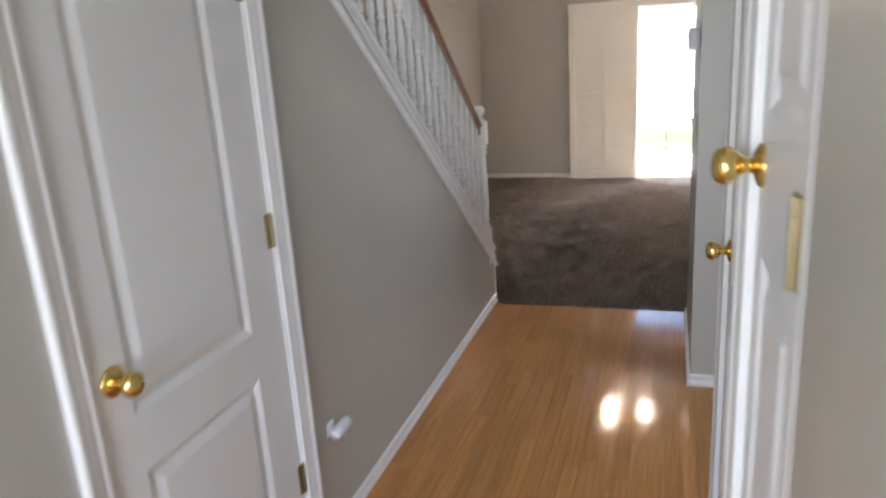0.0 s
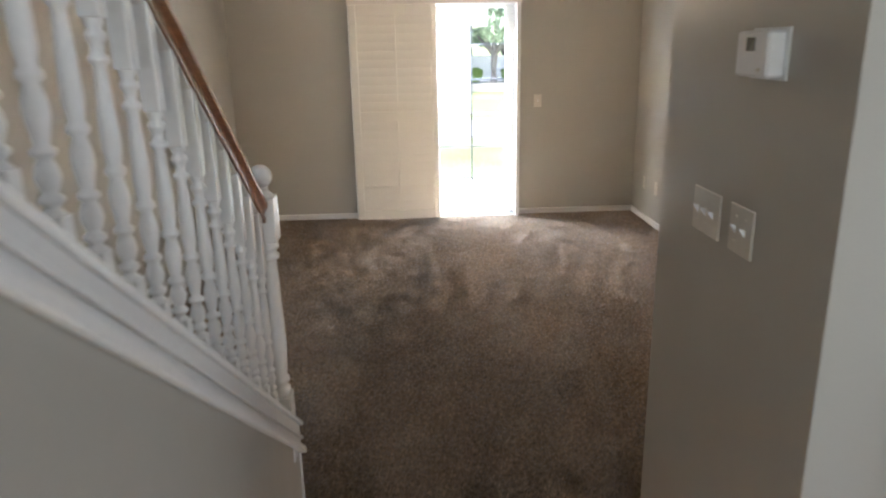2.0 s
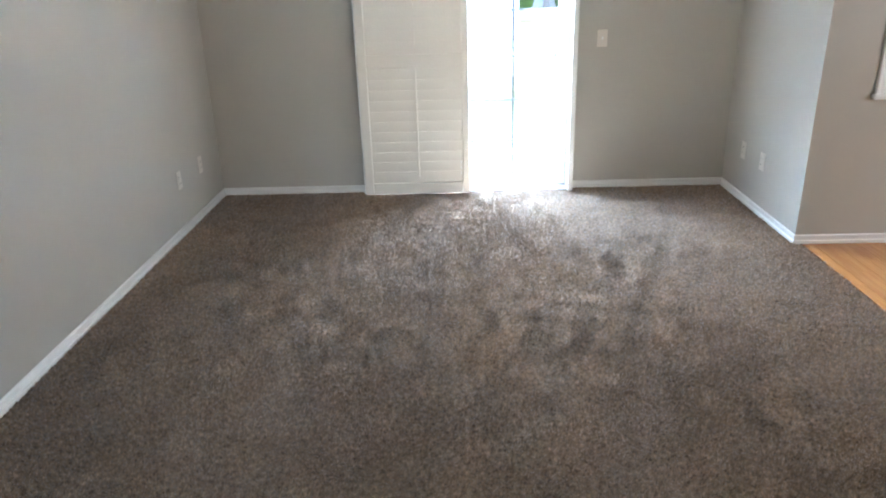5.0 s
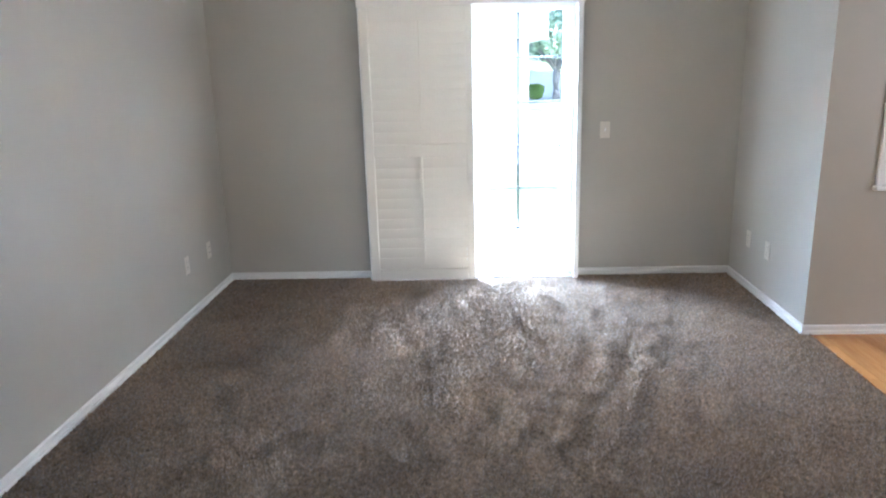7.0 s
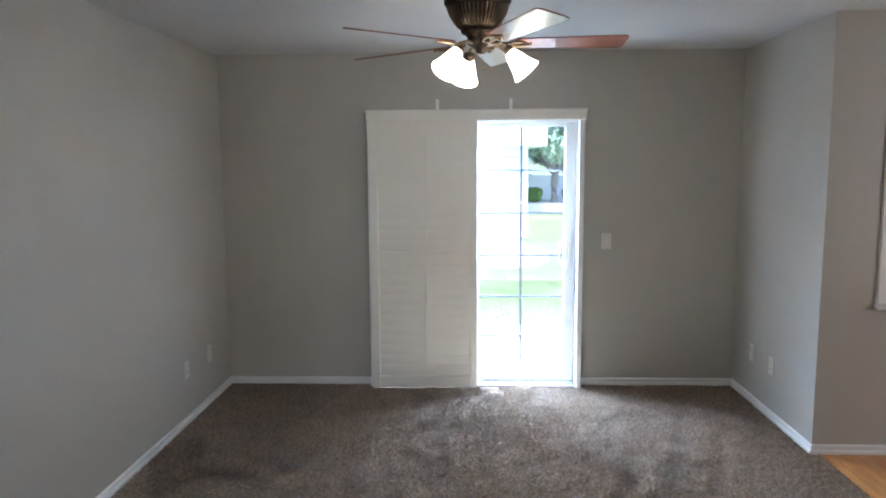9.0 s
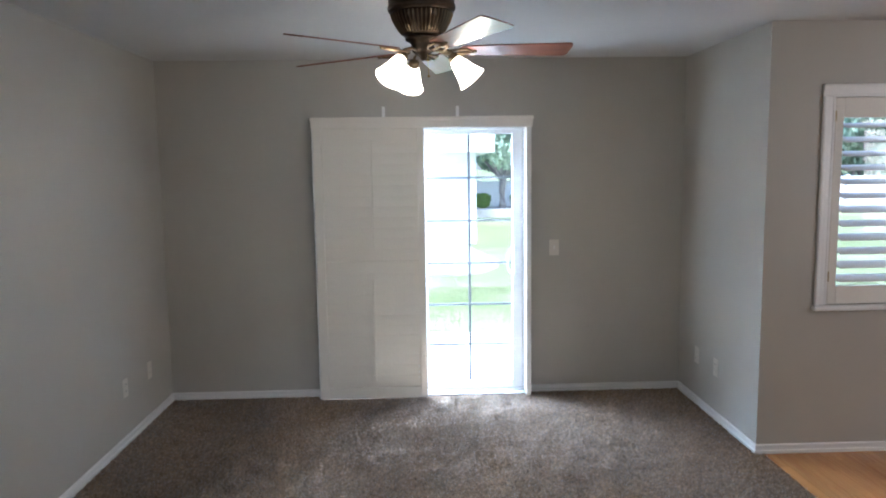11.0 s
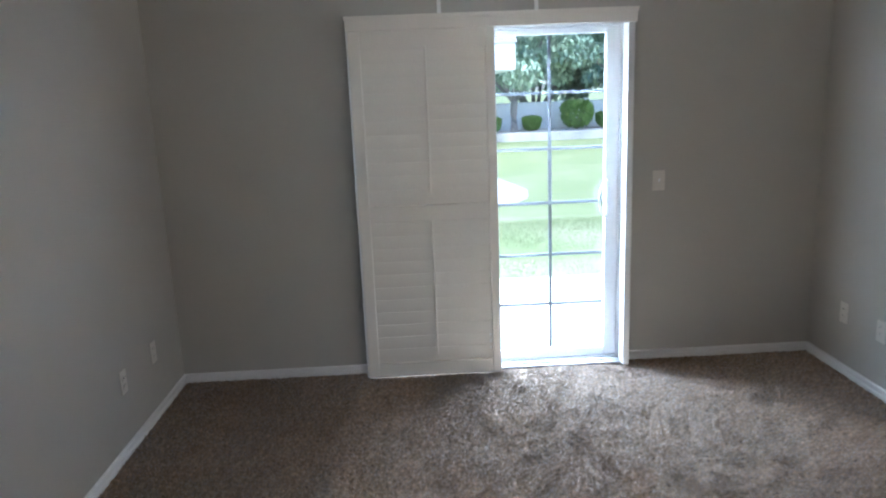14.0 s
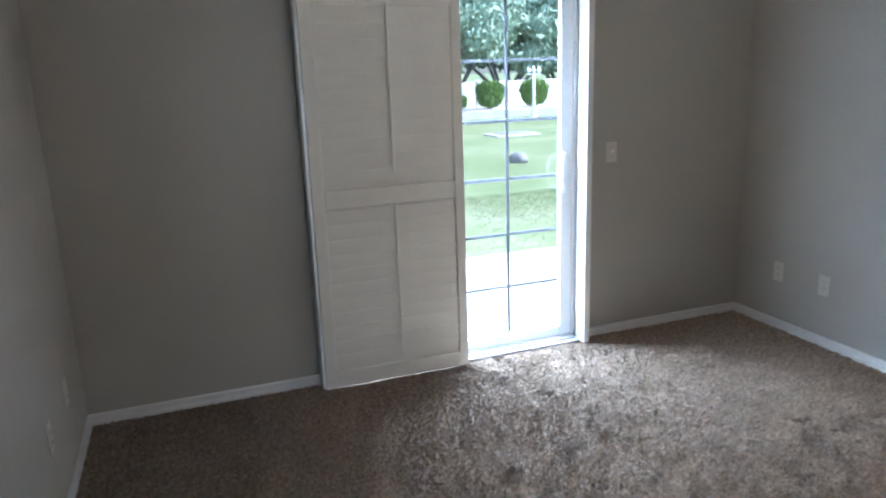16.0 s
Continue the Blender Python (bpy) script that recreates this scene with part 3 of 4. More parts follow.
rows = [(0.0150, low - 0.004), (0.0155, low + 0.003), (0.0098, low + 0.008), (0.0098, low + 0.012), (0.0165, low + 0.017), (0.0165, low + 0.023), (0.0098, low + 0.029),
        (0.0130, low + 0.037), (0.0168, low + 0.050), (0.0140, low + 0.064), (0.0096, low + 0.074), (0.0165, low + 0.080), (0.0165, low + 0.086), (0.0096, low + 0.092),
        (0.0125, low + 0.106), (0.0168, low + 0.130), (0.0150, low + 0.150), (0.0098, low + 0.168), (0.0168, low + 0.175), (0.0168, low + 0.182), (0.0112, low + 0.190),
        (0.0152, low + 0.215), (0.0150, low + 0.245), (0.0126, low + 0.300), (0.0102, top - 0.070), (0.0162, top - 0.063), (0.0162, top - 0.056), (0.0100, top - 0.050),
        (0.0112, top - 0.036), (0.0162, top - 0.029), (0.0162, top - 0.022), (0.0104, top - 0.015), (0.0145, top - 0.005), (0.0150, top + 0.004)]
first = turned("baluster", rows, [(0.0165, 0.06, low), (0.0165, top, 0.778)], stairs)
first.location = (BX, 3.945, S(3.945))
for k in range(1, 26):
    y = 3.945 - 0.1047 * k
    o = first.copy()
    scene.collection.objects.link(o)
    o.location = (BX, y, S(y))
# fillets under the rail between balusters
for k in range(26):
    y = 3.945 - 0.1047 * k
    ya, yb = y - 0.1047 + 0.018, y - 0.018
    part("fillet", sloped(BX - 0.0145, BX + 0.0145, 0.748, 0.762, ya, yb), TRIM, stairs)


def rail_mesh():
    prof = [(-0.020, -0.030), (0.020, -0.030), (0.022, -0.018), (0.017, -0.010), (0.022, 0.0), (0.030, 0.010), (0.031, 0.020), (0.024, 0.030), (0.010, 0.035), (-0.010, 0.035), (-0.024, 0.030), (-0.031, 0.020), (-0.030, 0.010), (-0.022, 0.0), (-0.017, -0.010), (-0.022, -0.018)]
    bm = bmesh.new()
    ends = [[bm.verts.new((BX + a, y, S(y) + 0.792 + b * 1.24)) for a, b in prof] for y in (1.20, 3.996)]
    k = len(prof)
    for i in range(k):
        bm.faces.new((ends[0][i], ends[0][(i + 1) % k], ends[1][(i + 1) % k], ends[1][i])).smooth = True
    bm.faces.new(ends[0])
    bm.faces.new(ends[1][::-1])
    bmesh.ops.recalc_face_normals(bm, faces=bm.faces[:])
    return bm


part("handrail", rail_mesh(), RAILWOOD, stairs, "brown stained oak handrail")
NY = 4.037
nrows = [(0.030, 0.50), (0.038, 0.515), (0.038, 0.525), (0.030, 0.532), (0.029, 0.545), (0.037, 0.552), (0.037, 0.562), (0.030, 0.570), (0.033, 0.60), (0.0365, 0.66), (0.035, 0.76), (0.031, 0.88), (0.0275, 0.965),
         (0.0275, 0.972), (0.037, 0.978), (0.038, 0.990), (0.030, 0.997), (0.030, 1.006), (0.038, 1.012), (0.038, 1.024), (0.030, 1.031), (0.033, 1.045)]
newel = turned("newel_post", nrows, [(0.040, 0.26, 0.50), (0.040, 1.035, 1.178)], stairs, seg=20)
newel.location = (BX + 0.007, NY - 0.004, 0.018)
bm = bmesh.new()
lathe(bm, [(0.038, 1.178), (0.030, 1.187), (0.022, 1.194), (0.020, 1.201), (0.022, 1.207)], 20)
ball(bm, (0, 0, 1.240), 0.036, 24)
part("finial", bm, TRIM, newel, "white ball finial", True)

# ---- sliding patio door, its shutter and valance ----
GY = 8.72
pd = thing("patio_door", pose(0, 0, 0), "white vinyl sliding glass patio door with grilles", "door", kind="structure")
part("door_frame", boxes((-1.03, 8.665, -0.02, -0.985, 8.80, 1.999), (0.479, 8.69, -0.02, 0.499, 8.80, 1.999), (-0.985, 8.69, 1.981, 0.479, 8.80, 1.999), (-0.985, 8.69, -0.02, 0.479, 8.80, 0.018), bev=0.002), VINYL, pd)


def sash(x0, x1, y, nv, rs=0.055):
    s = part("sash", boxes((x0, y - 0.02, 0.022, x0 + 0.055, y + 0.02, 1.978), (x1 - rs, y - 0.02, 0.022, x1, y + 0.02, 1.978), (x0 + 0.055, y - 0.02, 0.022, x1 - rs, y + 0.02, 0.078), (x0 + 0.055, y - 0.02, 1.944, x1 - rs, y + 0.02, 1.978), bev=0.003), VINYL, pd, "white vinyl sliding sash")
    pane = part("pane", boxes((x0 + 0.05, y - 0.003, 0.07, x1 - rs + 0.005, y + 0.003, 1.950)), GLASS, s, "clear glass pane")
    pane.visible_shadow = False
    w = x1 - x0 - 0.055 - rs
    for i in range(1, nv):
        x = x0 + 0.055 + w * i / nv
        part("muntin", boxes((x - 0.009, y + 0.006, 0.078, x + 0.009, y + 0.012, 1.944)), MUNTIN, s)
    for z in (0.36, 0.67, 0.985, 1.305, 1.625):
        part("muntin", boxes((x0 + 0.055, y + 0.0125, z - 0.0085, x1 - rs, y + 0.018, z + 0.0085)), MUNTIN, s)
    return s


sash(-0.298, 0.476, GY, 2, 0.076)
sash(-0.98, -0.235, GY + 0.045, 2)
bm = bmesh.new()
tube(bm, [(0.412, GY - 0.022, 0.895), (0.386, GY - 0.045, 0.908), (0.366, GY - 0.058, 0.945), (0.358, GY - 0.062, 1.0), (0.366, GY - 0.058, 1.055), (0.386, GY - 0.045, 1.092), (0.412, GY - 0.022, 1.105)], 0.0085, 10)
box(bm, 0.402, GY - 0.034, 0.885, 0.430, GY - 0.0205, 1.115, 0.004)
part("pull_handle", bm, VINYL, pd, "white curved pull handle", True)
part("threshold_track", boxes((-1.0, 8.60, 0.0, 0.483, 8.689, 0.012), (-1.0, 8.635, 0.0125, 0.483, 8.642, 0.020), bev=0.002), TRACK, pd, "grey aluminium threshold track")

val = thing("valance", pose(0, 0, 0), "white painted shutter track valance box over the patio door", "valance")
part("face_board", boxes((-1.052, 8.545, 1.985, 0.529, 8.562, 2.059), bev=0.003), SHUT, val)
part("crown_strip", boxes((-1.056, 8.536, 2.040, 0.534, 8.5445, 2.063), bev=0.003), SHUT, val)
part("top_board", boxes((-1.052, 8.563, 2.040, 0.529, 8.659, 2.059), bev=0.002), SHUT, val)
part("side_board", boxes((0.513, 8.563, 1.985, 0.529, 8.659, 2.0395)), SHUT, val)
part("side_board", boxes((-1.052, 8.563, 1.985, -1.036, 8.659, 2.0395)), SHUT, val)
for x in (-0.540, -0.004):
    part("bracket", boxes((x - 0.011, 8.648, 2.02, x + 0.011, 8.659, 2.145), bev=0.002), TRIM, val, "painted-over support bracket")
for nm, x0, x1, y0 in (("jamb_board", -1.053, -1.036, 8.577), ("jamb_board", 0.484, 0.521, 8.562)):
    tagged(obj(nm, boxes((x0, y0, 0.004, x1, 8.659, 1.984), bev=0.002), TRIM), "white upright jamb board beside the patio door", "trim", kind="structure")

SX0, SX1, SY = -1.040, -0.251, 8.545
sh = thing("plantation_shutter", pose(0, 0, 0), "closed ivory louvred sliding plantation shutter panel", "shutter")
ST = 0.062
part("stile", boxes((SX0, SY, 0.012, SX0 + ST, SY + 0.028, 1.9835), bev=0.003), SHUT, sh)
part("stile", boxes((SX1 - ST + 0.012, SY, 0.012, SX1, SY + 0.028, 1.9835), bev=0.003), SHUT, sh)
xa, xb = SX0 + ST + 0.001, SX1 - ST + 0.011
for z0, z1 in ((0.012, 0.095), (0.944, 1.035), (1.885, 1.9835)):
    part("rail", boxes((xa, SY + 0.0005, z0, xb, SY + 0.0275, z1), bev=0.003), SHUT, sh)


def louvre(width, depth=0.090, thick=0.010):
    """A lens-shaped slat along x, lying flat."""
    n = 6
    up = [(depth * (i / n - 0.5), thick * 0.5 * math.sin(math.pi * (0.08 + 0.84 * i / n))) for i in range(n + 1)]
    return prism(bmesh.new(), up + [(a, -b) for a, b in up[::-1]], 0, 0, width)


def louvre_bank(parent, x0, x1, y, z0, z1, count, tilt):
    pitch = (z1 - z0) / count
    one = None
    for i in range(count):
        z = z0 + pitch * (i + 0.5)
        if one is None:
            one = part("louvre", louvre(x1 - x0), SHUT, parent)
            o = one
        else:
            o = one.copy()
            scene.collection.objects.link(o)
        o.matrix_basis = pose(x0, y, z, tilt + 0.9 * math.sin(i * 2.7), 0, 0)


louvre_bank(sh, xa + 0.002, xb - 0.002, SY + 0.014, 0.100, 0.928, 11, -83)
louvre_bank(sh, xa + 0.002, xb - 0.002, SY + 0.014, 1.040, 1.880, 11, -83)
# strips added behind the shutter to block daylight leaking round the louvres
for x0, x1 in ((SX0 + 0.03, SX0 + ST + 0.030), (SX1 - ST - 0.020, SX1 - 0.02)):
    part("light_stop", boxes((x0, SY + 0.0283, 0.03, x1, SY + 0.0395, 1.935)), SHUT, sh)
part("light_stop", boxes((SX0 + 0.001, SY + 0.0405, 1.94, SX1 - 0.002, SY + 0.052, 2.0395)), SHUT, sh)
# added backing behind the mid-rail gap, keeps that line in shade
part("gap_blocker", boxes((xa + 0.030, SY + 0.0283, 0.88, xb - 0.032, SY + 0.036, 0.99)), SHUT, sh)
xm = (xa + xb) / 2 + 0.01
for z0, z1 in ((0.15, 0.948), (1.10, 1.90)):
    part("tilt_rod", boxes((xm - 0.006, SY - 0.022, z0, xm + 0.006, SY - 0.011, z1), bev=0.003), SHUT, sh, "slim ivory tilt rod")
for z in (0.16, 0.20, 0.24):
    part("magnet_clip", boxes((SX1 - ST - 0.004, SY - 0.0045, z, SX1 - ST + 0.004, SY - 0.0005, z + 0.018), bev=0.001), VINYL, sh)

# ---- dining window ----
win = thing("window_1", pose(0, 0, 0), "white cased window with open ivory plantation shutters", "window", kind="structure")
part("window_frame", boxes((WX0, YW + 0.07, WZ0, WX0 + 0.045, YW + 0.115, WZ1), (WX1 - 0.045, YW + 0.07, WZ0, WX1, YW + 0.115, WZ1), (WX0 + 0.045, YW + 0.07, WZ0, WX1 - 0.045, YW + 0.115, WZ0 + 0.045), (WX0 + 0.045, YW + 0.07, WZ1 - 0.045, WX1 - 0.045, YW + 0.115, WZ1), bev=0.002), VINYL, win)
pane = part("pane", boxes((WX0 + 0.04, YW + 0.09, WZ0 + 0.04, WX1 - 0.04, YW + 0.095, WZ1 - 0.04)), GLASS, win)
pane.visible_shadow = False
for x in (2.545, 3.045, 3.545):
    part("muntin", boxes((x - 0.006, YW + 0.097, WZ0 + 0.045, x + 0.006, YW + 0.103, WZ1 - 0.045)), VINYL, win)
for z in (1.28, 1.67):
    part("muntin", boxes((WX0 + 0.045, YW + 0.1035, z - 0.006, WX1 - 0.045, YW + 0.109, z + 0.006)), VINYL, win)
for x0, sgn in ((WX0 - 0.001, -1), (WX1 + 0.001, 1)):
    c = part("casing", casing_bar(WZ1 - WZ0 + 0.0), TRIM, win)
    c.matrix_basis = Matrix.Translation((x0, YW - 0.001, WZ0)) @ Matrix.Diagonal((sgn, 1, 1, 1))
    if sgn < 0:
        c.data.flip_normals()
c = part("casing", casing_bar(WX1 - WX0 + 0.142), TRIM, win)
c.matrix_basis = Matrix(((0, 0, 1, WX0 - 0.071), (0, 1, 0, YW - 0.001), (1, 0, 0, WZ1 + 0.001), (0, 0, 0, 1)))
part("window_sill", boxes((WX0 - 0.085, YW - 0.045, WZ0 - 0.030, WX1 + 0.085, YW - 0.001, WZ0 - 0.002), bev=0.006), TRIM, win)
for x0, x1 in ((WX0 + 0.004, 2.544), (2.546, 3.044), (3.046, 3.544), (3.546, WX1 - 0.004)):
    leaf = part("shutter_leaf", boxes((x0, YW - 0.004, WZ0 + 0.004, x0 + 0.050, YW + 0.024, WZ1 - 0.004), (x1 - 0.05, YW - 0.004, WZ0 + 0.004, x1, YW + 0.024, WZ1 - 0.004), (x0 + 0.05, YW - 0.004, WZ0 + 0.004, x1 - 0.05, YW + 0.024, WZ0 + 0.108), (x0 + 0.05, YW - 0.004, WZ1 - 0.115, x1 - 0.05, YW + 0.024, WZ1 - 0.004), bev=0.003), SHUT, win, "ivory shutter leaf with open louvres")
    louvre_bank(leaf, x0 + 0.052, x1 - 0.052, YW + 0.010, WZ0 + 0.112, WZ1 - 0.118, 12, 20)
    for z in (1.02, 1.93):
        part("hinge", boxes((x0 - 0.004, YW - 0.0075, z, x0 + 0.006, YW - 0.0045, z + 0.06)), OLDBRASS, leaf)

# ---- ceiling fan with light kit ----
FX, FY = -0.268, 6.70
fan = thing("ceiling_fan", pose(FX, FY, H - 0.007, 0, -1.0, 0), "five-blade bronze hugger ceiling fan with lit glass shades", "ceiling fan")
house = part("motor_housing", lathe(bmesh.new(), [(0.150, 0.005), (0.152, -0.012), (0.147, -0.020), (0.147, -0.055), (0.151, -0.062), (0.151, -0.075), (0.146, -0.084), (0.140, -0.090)], 40), BRONZE, fan, "dark antique bronze motor housing", True)
bm = bmesh.new()
lathe(bm, [(0.138, -0.088), (0.128, -0.120), (0.108, -0.155), (0.088, -0.182), (0.080, -0.190)], 40)
part("lower_bowl", bm, BRONZE, house, smooth=True)
for k in range(44):
    a = 2 * math.pi * k / 44
    bm = bmesh.new()
    pts = [(r * math.cos(a), r * math.sin(a), z) for r, z in ((0.1365, -0.095), (0.129, -0.120), (0.109, -0.156), (0.092, -0.179))]
    tube(bm, pts, [0.0036, 0.0040, 0.0034, 0.0024], 5)
    part("rib", bm, BRONZEL, house)
part("hub", lathe(bmesh.new(), [(0.074, -0.188), (0.078, -0.196), (0.076, -0.206), (0.058, -0.214), (0.050, -0.226), (0.052, -0.240), (0.046, -0.256), (0.030, -0.268), (0.016, -0.280), (0.010, -0.292), (0.003, -0.296)], 28), BRONZE, fan, "", True)


def blade_mesh():
    out = [(0.175, -0.048), (0.30, -0.058), (0.50, -0.067), (0.655, -0.073), (0.668, -0.069), (0.677, -0.050), (0.677, 0.050), (0.668, 0.069), (0.655, 0.073), (0.50, 0.067), (0.30, 0.058), (0.175, 0.048), (0.162, 0.020), (0.162, -0.020)]
    bm = prism(bmesh.new(), out, 2, -0.003, 0.003)
    return bm


proto = part("blade", blade_mesh(), BLADEWOOD, fan, "cherry brown veneered fan blade")
bm = bmesh.new()
for s in (-1, 1):
    tube(bm, [(0.070, 0.0, -0.002), (0.105, 0.020 * s, -0.012), (0.145, 0.036 * s, -0.012), (0.185, 0.032 * s, -0.008), (0.215, 0.012 * s, -0.007), (0.222, 0, -0.007)], 0.0055, 7)
tube(bm, [(0.070, 0, -0.002), (0.12, 0, -0.015), (0.24, 0, -0.008)], 0.006, 7)
for x, y in ((0.19, 0.028), (0.19, -0.028), (0.235, 0)):
    ball(bm, (x, y, -0.006), 0.009, 10)
iron = part("blade_iron", bm, BRONZEL, proto, "scrolled bronze blade bracket", True)
for k in range(5):
    a = 5.5 + 72 * k
    m = pose(0, 0, -0.250, 0, 0, a) @ pose(0, 0, 0, -12, 0, 0)
    if k == 0:
        proto.matrix_basis = m
    else:
        o, q = proto.copy(), iron.copy()
        for e in (o, q):
            scene.collection.objects.link(e)
        q.parent = o
        o.matrix_basis = m
SPROF = [(0.020, 0.0), (0.024, -0.006), (0.030, -0.020), (0.038, -0.045), (0.046, -0.075), (0.055, -0.100), (0.064, -0.118), (0.0625, -0.1185), (0.053, -0.099), (0.044, -0.074), (0.036, -0.045), (0.028, -0.020), (0.020, -0.008)]
SPROF = [(p * 1.04, q * 1.04) for p, q in SPROF]
for k in range(3):
    a = radians(-12 + 120 * k)
    d = Vector((math.cos(a), math.sin(a), 0))
    bm = bmesh.new()
    tube(bm, [Vector((0, 0, -0.255)) + d * 0.035, Vector((0, 0, -0.246)) + d * 0.075, Vector((0, 0, -0.260)) + d * 0.125, Vector((0, 0, -0.284)) + d * 0.138], 0.0065, 8)
    arm = part("lamp_arm", bm, BRONZEL, fan, smooth=True)
    m = Matrix.Translation(Vector((0, 0, -0.284)) + d * 0.132) @ Matrix.Rotation(radians(40), 4, Vector((-d.y, d.x, 0))).inverted()
    part("socket", lathe(bmesh.new(), [(0.012, 0.012), (0.022, 0.008), (0.025, -0.004), (0.025, -0.018), (0.022, -0.022)], 16, m), BRONZEL, arm, smooth=True)
    part("shade", lathe(bmesh.new(), SPROF, 20, m @ Matrix.Translation((0, 0, -0.012)), caps=False), SHADE_LIT, arm, "lit frosted glass bell shade", True)
    bl = bpy.data.lights.new("bulb", "POINT")
    bl.energy, bl.shadow_soft_size, bl.color = 2.0, 0.025, (1.0, 0.78, 0.52)
    b = new("bulb", bl)
    b.location = Vector((FX, FY, H)) + (m @ Vector((0, 0, -0.130)))
tube_bm = bmesh.new()
tube(tube_bm, [(0.02, -0.03, -0.27), (0.022, -0.032, -0.36)], 0.0014, 5)
ball(tube_bm, (0.022, -0.032, -0.366), 0.006, 8)
part("pull_chain", tube_bm, BRASS, fan)

# ---- wall fittings ----
def plate(name, m, w, h, toggles, label, outlet=False):
    p = thing(name, m, label, "outlet" if outlet else "light switch")
    part("cover_plate", boxes((-w / 2, -0.006, -h / 2, w / 2, -0.0005, h / 2), bev=0.0025), PLATE, p)
    n = toggles
    for i in range(n):
        x = (i - (n - 1) / 2) * 0.046
        if outlet:
            for z in (-0.020, 0.020):
                r = part("receptacle", boxes((x - 0.0165, -0.0085, z - 0.0135, x + 0.0165, -0.0062, z + 0.0135), bev=0.002), PLATE, p)
                for dx, hh in ((-0.0065, 0.0045), (0.0065, 0.0035)):
                    part("slot", boxes((x + dx - 0.001, -0.0092, z - hh + 0.003, x + dx + 0.001, -0.0086, z + hh + 0.003)), DARKP, r)
        else:
            part("toggle_slot", boxes((x - 0.0055, -0.0072, -0.0125, x + 0.0055, -0.0062, 0.0125), bev=0.0006), PLATE, p)
            g = prism(bmesh.new(), [(-0.0074, -0.010), (-0.0074, 0.008), (-0.0185, 0.0125), (-0.0200, 0.0085)], 0, x - 0.0042, x + 0.0042)
            part("toggle", g, VINYL, p)
            for z in (-0.030, 0.030):
                part("screw", lathe(bmesh.new(), [(0.0032, 0.0062), (0.003, 0.0072), (0.001, 0.0075)], 8, Matrix.Translation((x, 0, z)) @ Matrix.Rotation(radians(90), 4, "X")), PLATE, p)
    return p


plate("light_switch", pose(0.705, YF, 1.10), 0.072, 0.118, 1, "almond single light switch on the greige wall beside the patio door")
for y in (7.835, 8.235):
    plate("wall_outlet", pose(XL, y, 0.355, 0, 0, 90), 0.072, 0.118, 1, "almond wall outlet low on the greige wall", True)
for y in (7.992, 8.315):
    plate("wall_outlet", pose(XR, y, 0.350, 0, 0, -90), 0.072, 0.118, 1, "almond wall outlet low on the greige return wall", True)
plate("light_switch", pose(RX, 3.645, 1.20, 0, 0, -90), 0.165, 0.118, 3, "almond triple toggle switch plate in the hall")
plate("light_switch", pose(RX, 3.445, 1.20, 0, 0, -90), 0.118, 0.118, 2, "almond double toggle switch plate in the hall")

th = thing("thermostat", pose(RX, 3.40, 1.605, 0, 0, -90), "white wall thermostat with a small grey display", "thermostat")
part("housing", boxes((-0.072, -0.044, -0.048, 0.072, -0.0045, 0.048), bev=0.006), VINYL, th)
part("back_plate", boxes((-0.080, -0.004, -0.054, 0.080, -0.0005, 0.054), bev=0.001), VINYL, th)
part("display", boxes((-0.020, -0.0462, 0.006, 0.016, -0.0445, 0.034)), LCD, th, "small grey display")
part("slide_switch", boxes((0.035, -0.0475, -0.035, 0.050, -0.0445, -0.028), bev=0.001), PLATE, th)

ds = thing("door_stop", pose(HX, 1.70, 0.405, 0, 0, 90), "white plastic door stop roller mounted on the stair wall", "door stop")
part("base", boxes((-0.018, -0.008, -0.024, 0.030, -0.0005, 0.024), bev=0.003), VINYL, ds)
part("post", boxes((-0.008, -0.030, -0.009, 0.020, -0.0082, 0.009), bev=0.003), VINYL, ds)
part("bumper", lathe(bmesh.new(), [(0.012, -0.034), (0.019, -0.031), (0.021, -0.022), (0.021, 0.058), (0.019, 0.066), (0.011, 0.070)], 18, Matrix.Translation((0, -0.040, 0)) @ Matrix.Rotation(radians(90), 4, "Y")), RUBBER, ds, "white rubber roller", True)

# ---- outside ----
GZ = -0.10
ground = structure("ground", boxes((-120, 8.78, -0.6, 120, 400, GZ), (-120, -200, -0.6, -2.5, 8.78, GZ), (5.0, -200, -0.6, 120, 8.78, GZ), (-2.5, -200, -0.6, 5.0, -1.9, GZ)), LAWN, "mown lawn behind the house", "lawn")
patio = structure("patio", boxes((-3.2, 8.79, -0.3, 3.4, 10.02, -0.06), (-3.2, 10.035, -0.3, 3.4, 10.9, -0.06), bev=0.006), CONCRETE, "pale concrete patio slab with a joint", "patio")
bm = bmesh.new()
prism(bm, [(-14, 15.0), (0.3, 15.1), (0.8, 15.4), (1.1, 16.0), (1.2, 16.7), (1.1, 17.4), (0.9, 18.4), (0.8, 19.6), (-14, 19.6)], 2, -0.3, GZ + 0.03)
structure("path", bm, CONCRETE, "pale concrete footpath crossing the lawn", "path")


